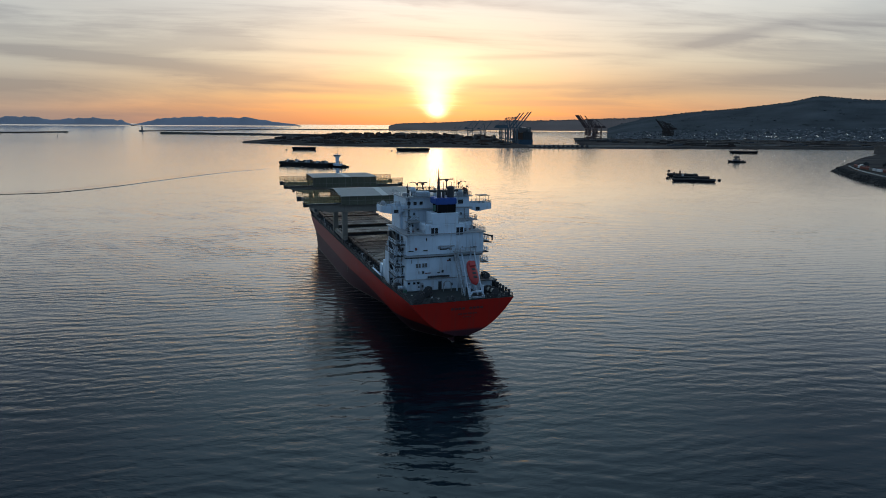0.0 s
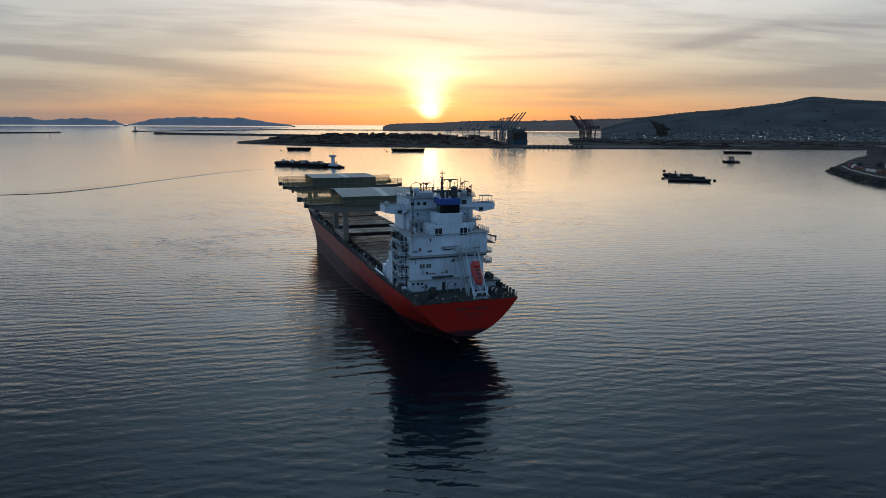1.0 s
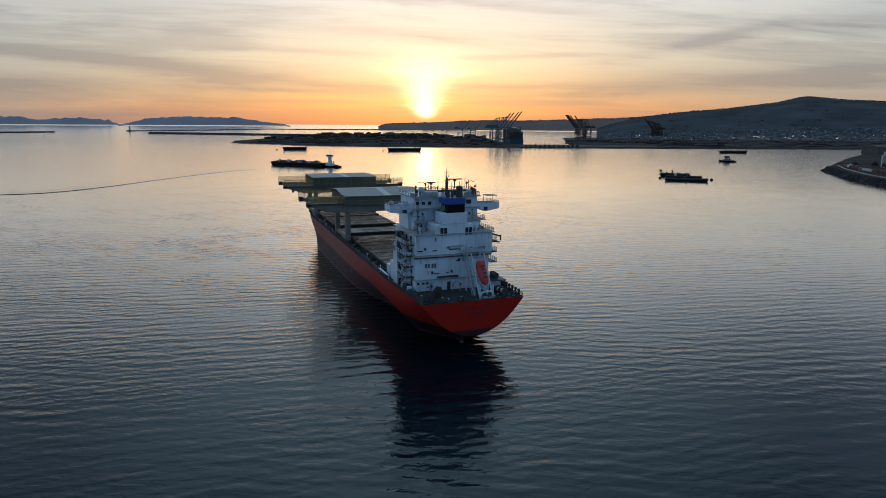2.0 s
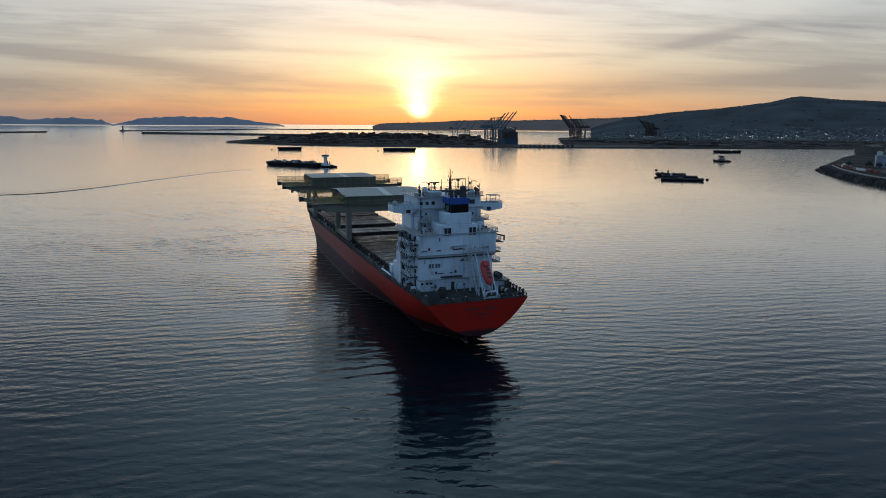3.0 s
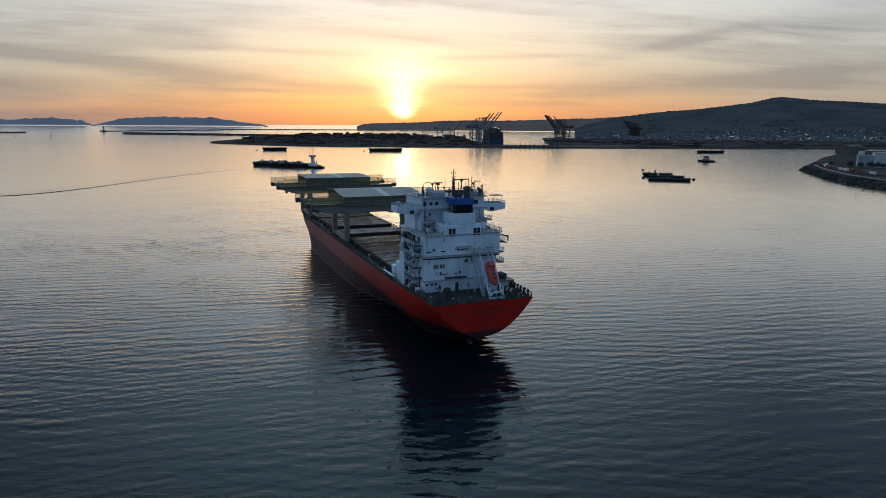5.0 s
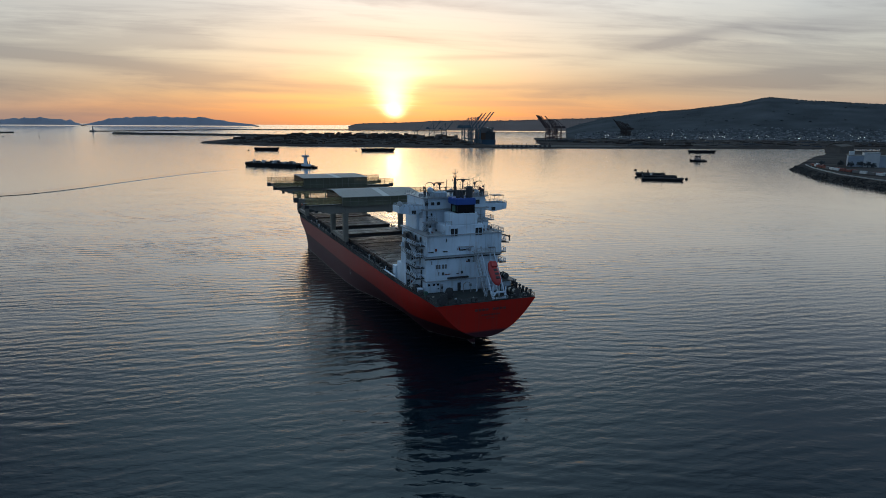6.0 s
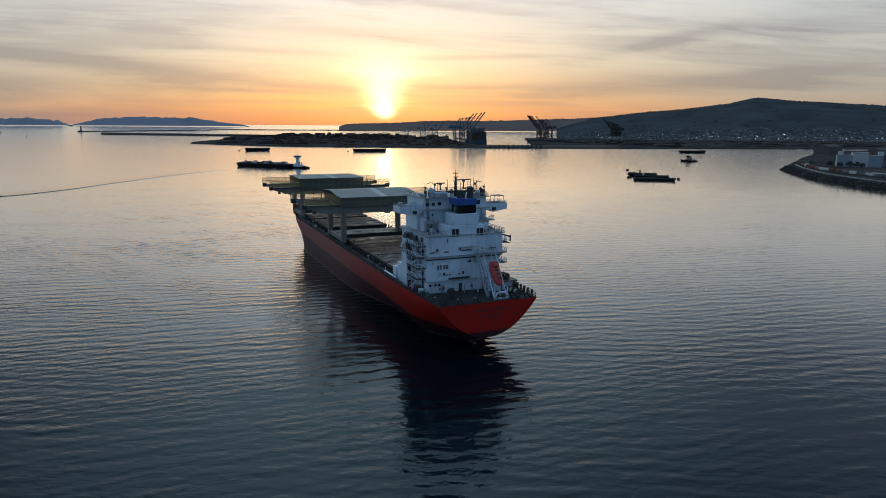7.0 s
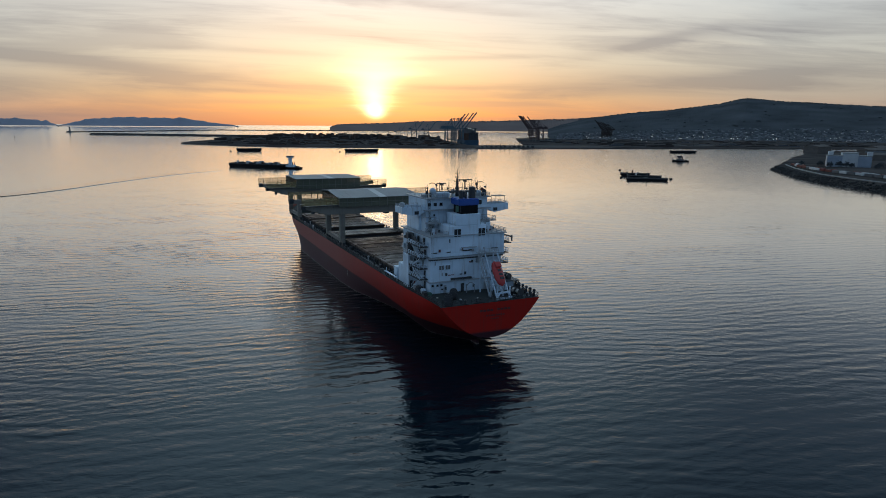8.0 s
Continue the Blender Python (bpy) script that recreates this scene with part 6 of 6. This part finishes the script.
def box_field(name, poly, n, mats, seed, label, low, high, long=(12, 60), wide=(8, 20), turn=0.1):
    """Many boxes on flat land, one mesh for each paint."""
    rnd = random.Random(seed)
    bms = [bmesh.new() for _ in mats]
    xs, ys = [p[0] for p in poly], [p[1] for p in poly]
    made = 0
    while made < n:
        x, y = rnd.uniform(min(xs), max(xs)), rnd.uniform(min(ys), max(ys))
        if not inside(x, y, poly):
            continue
        l, w, h = rnd.uniform(*long), rnd.uniform(*wide), rnd.uniform(low, high)
        z = water_z(x, y) + 3.2
        box(bms[rnd.randrange(len(mats))], -l / 2, l / 2, -w / 2, w / 2, 0, h, pose(x, y, z, 0, 0, math.degrees(rnd.choice((0, 1.57)) + rnd.uniform(-turn, turn))))
        made += 1
    for bm, mat in zip(bms, mats):
        thing(name, bm, mat, label, "containers", kind="stuff")


YARD = [(-300, 1900), (200, 1830), (225, 2050), (225, 2900), (-100, 3250), (-480, 3300), (-560, 3000), (-600, 2700), (-560, 2300)]
box_field("container_yard", YARD, 620, (YARD_DARK, YARD_GREY, YARD_BROWN, YARD_DARK, SOIL), 41, "stacked containers and low sheds in the port yard", 1.5, 4.5, (8, 36), (4, 13))
box_field("port_building", [(-640, 2500), (-480, 2500), (-330, 3280), (-520, 3420)], 40, (YARD_DARK, YARD_GREY), 42, "low dark buildings on the far port shore", 5, 13, (30, 90), (15, 30))
box_field("port_building", [(-560, 2100), (-300, 1920), (-250, 2000), (-480, 2250)], 36, (YARD_DARK, SOIL, YARD_GREY), 43, "low sheds and stores near the port's tip", 2, 6)
LAND2 = [(660, 1800), (1900, 1850), (2600, 2100), (2600, 2850), (700, 2850), (560, 2450)]
box_field("shore_yard", LAND2, 520, (YARD_DARK, YARD_GREY, SOIL, TOWN_C, SOIL), 44, "sheds, stacks and stores along the mainland shore", 2, 6, (15, 60), (8, 22))
bm = bmesh.new()
rnd = random.Random(45)
for k in range(12):
    x = 252 + 12.6 * k
    w = rnd.uniform(2.5, 4.0)
    box(bm, x - w, x + w, 1768, 1775, 2.5, 2.5 + rnd.uniform(4.0, 5.5))
    tube(bm, (x, 1771, 5), (x, 1771, rnd.uniform(11, 14)), 0.8, 0.5, 6)
thing("mole_block", bm, DARK, "row of dark blocks with posts standing on the mole", "blocks", kind="stuff")
box_field("pier_shed", [(760, 950), (1300, 1000), (1600, 1350), (1000, 1400)], 60, (YARD_DARK, YARD_GREY, TOWN_B, SOIL), 46, "low sheds and stacks on the pier", 4, 12, (18, 60), (12, 30))

box_field("terminal_stack", [(-480, 3000), (-200, 2800), (225, 2750), (235, 3000), (-100, 3320), (-500, 3400)], 170, (YARD_DARK, YARD_GREY, YARD_BROWN), 48, "distant container stacks behind the port yard", 6, 17, (12, 40), (10, 24))
# long pale tracks and strips of standing water on the mainland flats
for k, (x, y, l, w) in enumerate(((900, 2010, 330, 9), (1250, 2120, 420, 12), (760, 2200, 220, 8), (1600, 2060, 380, 10), (1050, 2330, 380, 12), (1500, 2420, 460, 12), (1900, 2250, 300, 14))):
    bm = bmesh.new()
    box(bm, -l / 2, l / 2, -w / 2, w / 2, -0.5, 0.35)
    thing("pale_strip", bm, CONCRETE if k % 2 else ROOF, "long pale paved strip on the shore flats", "road", "pale strips on the flats", m=pose(x, y, 4.0, 0, 0, (k * 7) % 11 - 5))
# tall light masts in the yards
bm = bmesh.new()
rnd = random.Random(47)
for k in range(60):
    poly = YARD if k % 2 else LAND2
    while True:
        x, y = rnd.uniform(-600, 2000), rnd.uniform(1800, 2900)
        if inside(x, y, poly):
            break
    z = water_z(x, y) + 3
    tube(bm, (x, y, z), (x, y, z + rnd.uniform(22, 26)), 0.6, 0.35, 5)
    bar(bm, (x - 2, y, z + 22), (x + 2, y, z + 22), 0.7)
thing("light_mast", bm, DARK, "thin light masts standing in the port yards", "light masts", kind="stuff")

# trestle pier of open piles with the basin's light behind
t = thing("trestle_pier", None, None, "dark trestle pier standing on open piles", "pier", m=pose(500, 2360, 0))
bm = bmesh.new()
box(bm, -20, 130, 0, 22, 8, 11)
part("pier_deck", bm, DARK, t)
for k in range(14):
    bm = bmesh.new()
    x = -16 + k * 10.6
    tube(bm, (x, 3, -2), (x, 3, 8.2), 1.1, 1.1, 6), tube(bm, (x, 18, -2), (x, 18, 8.2), 1.1, 1.1, 6)
    part("pile_bent", bm, DARK, t)

# ---- town on the slope ----
rnd = random.Random(51)
bms = [bmesh.new() for _ in range(4)]
for k in range(3000):
    px, v = rnd.uniform(300, 1250), rnd.random() ** 1.5 * 0.30
    x, y, z = hill_at(px, v)
    l, w, h = rnd.uniform(6, 12), rnd.uniform(5, 8), rnd.uniform(2.5, 4.5)
    m = pose(x, y, z - 1.5, 0, 0, rnd.uniform(0, 180))
    bm = bms[rnd.randrange(4)]
    vs = box(bm, -l / 2, l / 2, -w / 2, w / 2, 0, h, m)
    rv = [bm.verts.new(m @ Vector((sx * l / 2, 0, h + 2.5))) for sx in (-1, 1)]
    bm.faces.new((vs[1], vs[5], rv[1], rv[0])), bm.faces.new((vs[3], rv[0], rv[1], vs[7])), bm.faces.new((vs[1], rv[0], vs[3])), bm.faces.new((vs[5], vs[7], rv[1]))
for bm, mat in zip(bms, (TOWN_A, TOWN_B, TOWN_C, TOWN_B)):
    thing("town_house", bm, mat, "small houses crowding the lower hillside", "houses", kind="stuff")
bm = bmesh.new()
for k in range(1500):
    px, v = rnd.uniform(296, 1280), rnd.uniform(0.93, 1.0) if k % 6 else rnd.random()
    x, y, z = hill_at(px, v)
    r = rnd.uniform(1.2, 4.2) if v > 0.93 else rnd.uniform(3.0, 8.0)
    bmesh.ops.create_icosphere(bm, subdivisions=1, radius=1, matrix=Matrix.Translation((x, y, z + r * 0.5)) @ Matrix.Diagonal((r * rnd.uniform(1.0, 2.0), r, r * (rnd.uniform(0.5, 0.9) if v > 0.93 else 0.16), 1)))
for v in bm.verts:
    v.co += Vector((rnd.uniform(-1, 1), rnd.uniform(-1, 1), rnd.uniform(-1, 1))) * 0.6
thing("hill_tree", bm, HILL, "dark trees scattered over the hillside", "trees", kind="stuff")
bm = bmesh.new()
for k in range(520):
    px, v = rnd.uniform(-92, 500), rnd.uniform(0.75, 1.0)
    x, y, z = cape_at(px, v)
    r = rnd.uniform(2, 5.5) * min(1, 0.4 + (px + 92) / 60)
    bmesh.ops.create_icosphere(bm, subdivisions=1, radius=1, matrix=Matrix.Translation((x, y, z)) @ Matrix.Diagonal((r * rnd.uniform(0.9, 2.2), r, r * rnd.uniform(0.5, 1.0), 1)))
thing("cape_tree", bm, CAPE_HAZE, "hazy trees along the cape's crest", "trees", kind="stuff")
bm = bmesh.new()
for k in range(120):
    px, v = rnd.uniform(350, 1200), abs(rnd.gauss(0.07, 0.05)) if k % 4 else rnd.random() * 0.3
    x, y, z = hill_at(px, v)
    bmesh.ops.create_icosphere(bm, subdivisions=1, radius=rnd.uniform(0.45, 1.0), matrix=Matrix.Translation((x, y, z + 11)))
for k in range(26):
    x, y = rnd.uniform(700, 2000), rnd.uniform(1950, 2700)
    bmesh.ops.create_icosphere(bm, subdivisions=1, radius=rnd.uniform(0.4, 0.8), matrix=Matrix.Translation((x, y, water_z(x, y) + 16)))
thing("town_lights", bm, LAMP, "white lamps lit across the town at dusk", "lamps", kind="stuff")

# ---- the pier close by ----
road = [(548, 885), (512, 812), (488, 752), (468, 696), (458, 640), (453, 590), (448, 470)]
bm = bmesh.new()
prev = None
for i, (x, y) in enumerate(road):
    a, b = Vector(road[max(0, i - 1)]), Vector(road[min(len(road) - 1, i + 1)])
    d = (b - a).normalized()
    o = Vector((d.y, -d.x))
    ring = [bm.verts.new((x + o.x * u, y + o.y * u, z)) for u, z in ((-0.7, 5.9), (-0.7, 7.0), (0.7, 7.0), (0.7, 5.9))]
    if prev:
        for k in range(3):
            bm.faces.new((prev[k], ring[k], ring[k + 1], prev[k + 1]))
    prev = ring
thing("seawall_kerb", bm, CONCRETE, "pale concrete seawall along the pier's edge", "seawall", kind="structure")


def freight_box(x, y, turn, mat, label, high=0.0, length=12.2):
    t = thing("freight_container", None, None, label, "container", "containers along the pier", m=pose(x, y, 6.0 + high, 0, 0, turn))
    bm = bmesh.new()
    box(bm, -length / 2, length / 2, -1.25, 1.25, 0.9, 3.6)
    n = 16
    for k in range(n):
        u = -length / 2 + length * (k + 0.5) / n
        for y0 in (-1.28, 1.2):
            box(bm, u - 0.16, u + 0.16, y0, y0 + 0.08, 1.0, 3.5)
    part("box_body", bm, mat, t)
    bm = bmesh.new()
    box(bm, -length / 2, length / 2, -1.2, 1.2, 0.5, 0.9)
    for u in (-length * 0.35, length * 0.35):
        for y0 in (-1.1, 1.1):
            tube(bm, (u, y0 - 0.15, 0.5), (u, y0 + 0.15, 0.5), 0.5, 0.5, 10)
    part("chassis", bm, DARK, t)
    return t


rnd = random.Random(61)
rail = [(548, 872), (526, 822), (509, 768), (500, 722), (497, 680), (494, 635), (488, 590), (482, 540)]
names = {BOX_WHITE: "white freight container on a dark wagon", BOX_RED: "rust-red freight container on a dark wagon", BOX_GREY: "grey freight container on a dark wagon"}
dist = 0.0
for (ax, ay), (bx, by) in zip(rail, rail[1:]):
    a, b = Vector((ax, ay)), Vector((bx, by))
    n = max(1, round((b - a).length / 15.0))
    ang = math.degrees(math.atan2(by - ay, bx - ax))
    for k in range(n):
        p = a.lerp(b, (k + 0.5) / n)
        mat = rnd.choice((BOX_WHITE, BOX_WHITE, BOX_RED, BOX_RED, BOX_GREY))
        freight_box(p.x, p.y, ang, mat, names[mat])
        if rnd.random() < 0.45:
            q = p + Vector((8, 1))
            mat = rnd.choice((BOX_WHITE, BOX_RED, BOX_GREY))
            freight_box(q.x, q.y, ang, mat, names[mat])

t = thing("pier_warehouse", None, None, "pale blue-white warehouse with a taller middle bay", "warehouse", m=pose(606, 836, 6.0, 0, 0, -30))
for (x0, x1, y1, h, nm) in ((-26, -5, 18, 14.5, "wing"), (6, 26, 18, 14.5, "wing"), (-8, 10, 22, 18.5, "middle_bay")):
    bm = bmesh.new()
    y0 = 0 if nm == "wing" else -1
    box(bm, x0, x1, y0, y1, -0.2, h)
    for k in range(int((x1 - x0) / 1.4)):
        bar(bm, (x0 + 0.7 + k * 1.4, y0 - 0.05, 0), (x0 + 0.7 + k * 1.4, y0 - 0.05, h), 0.12)
    w = part(nm, bm, SHED_BLUE if nm == "wing" else BOX_WHITE, t)
    bm = bmesh.new()
    box(bm, x0 - 0.6, x1 + 0.6, y0 - 0.6, y1 + 0.6, h, h + 0.9)
    part("parapet", bm, CONCRETE, w)
for x in (-25, 21):
    bm = bmesh.new()
    box(bm, x, x + 6, 3, 9, 14.5, 20.5)
    part("turret", bm, BOX_WHITE, t)
for x, y, l, w, h, tr in ((905, 1330, 70, 30, 14, 35), (960, 1240, 60, 26, 10, 20), (1060, 1330, 80, 30, 12, 15), (800, 1010, 40, 24, 9, -25)):
    t = thing("pier_store", None, None, "grey gabled store shed on the pier", "shed", "sheds on the pier", m=pose(x, y, 6.0, 0, 0, tr))
    bm = bmesh.new()
    box(bm, -l / 2, l / 2, -w / 2, w / 2, -0.2, h)
    part("shed_wall", bm, YARD_GREY, t)
    bm = bmesh.new()
    vs = [bm.verts.new(p) for p in ((-l / 2 - 1, -w / 2 - 1, h), (l / 2 + 1, -w / 2 - 1, h), (l / 2 + 1, 0, h + 4), (-l / 2 - 1, 0, h + 4), (l / 2 + 1, w / 2 + 1, h), (-l / 2 - 1, w / 2 + 1, h))]
    bm.faces.new((vs[0], vs[1], vs[2], vs[3])), bm.faces.new((vs[3], vs[2], vs[4], vs[5])), bm.faces.new((vs[0], vs[3], vs[5])), bm.faces.new((vs[1], vs[4], vs[2]))
    part("shed_roof", bm, YARD_GREY, t)

# boulders on the pier's bank and the port's shore
bm = bmesh.new()
rnd = random.Random(71)
edge = [(526, 872), (495, 795), (467, 728), (453, 672), (448, 630), (444, 592), (440, 540), (437, 460)]
for (ax, ay), (bx, by) in zip(edge, edge[1:]):
    a, b = Vector((ax, ay)), Vector((bx, by))
    d = (b - a).normalized()
    o = Vector((d.y, -d.x))
    for k in range(int((b - a).length * 2.6)):
        u = rnd.random()
        p = a.lerp(b, rnd.random()) + o * (9 * u)
        r = rnd.uniform(0.6, 1.7)
        bmesh.ops.create_icosphere(bm, subdivisions=1, radius=1, matrix=pose(p.x, p.y, 6.0 - 7.2 * u, rnd.uniform(0, 90), 0, rnd.uniform(0, 180)) @ Matrix.Diagonal((r * 1.3, r, r * 0.8, 1)))
thing("bank_boulders", bm, ROCK, "dark boulders heaped on the pier's bank", "boulders", kind="stuff")


def tree(x, y, z, high, seed):
    rnd = random.Random(seed)
    t = thing("pier_tree", None, None, "dark leafy tree beside the warehouse", "tree", "trees on the pier", m=pose(x, y, z))
    bm = bmesh.new()
    tube(bm, (0, 0, -0.3), (0, 0, high * 0.5), high * 0.035, high * 0.02, 7)
    for k in range(5):
        q = k * 1.25
        tube(bm, (0, 0, high * (0.3 + 0.04 * k)), (math.cos(q) * high * 0.22, math.sin(q) * high * 0.22, high * 0.62), high * 0.014, high * 0.006, 5)
    part("trunk", bm, DARK, t)
    bm = bmesh.new()
    for k in range(190):
        q, e, r = rnd.uniform(0, 6.28), rnd.uniform(-0.6, 1.4), rnd.random() ** 0.5
        c = Vector((math.cos(q) * math.cos(e) * 0.52 * r, math.sin(q) * math.cos(e) * 0.52 * r, 0.42 + math.sin(e) * (0.40 + 0.18 * math.sin(3 * q + seed)) * r)) * high
        s = rnd.uniform(0.3, 0.8)
        bmesh.ops.create_icosphere(bm, subdivisions=1, radius=s, matrix=Matrix.Translation(c) @ Matrix.Diagonal((1.2, 1, 0.6, 1)))
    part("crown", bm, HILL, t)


for k, (x, y, h) in enumerate(((579, 836, 8), (586, 828, 10), (593, 823, 9), (600, 822, 7), (628, 806, 9), (636, 800, 10), (646, 795, 9), (655, 790, 11), (664, 784, 9), (672, 780, 10), (560, 868, 8), (676, 800, 11), (575, 850, 9), (690, 790, 10), (640, 770, 8), (610, 790, 7))):
    tree(x, y, 6.0, h, k)
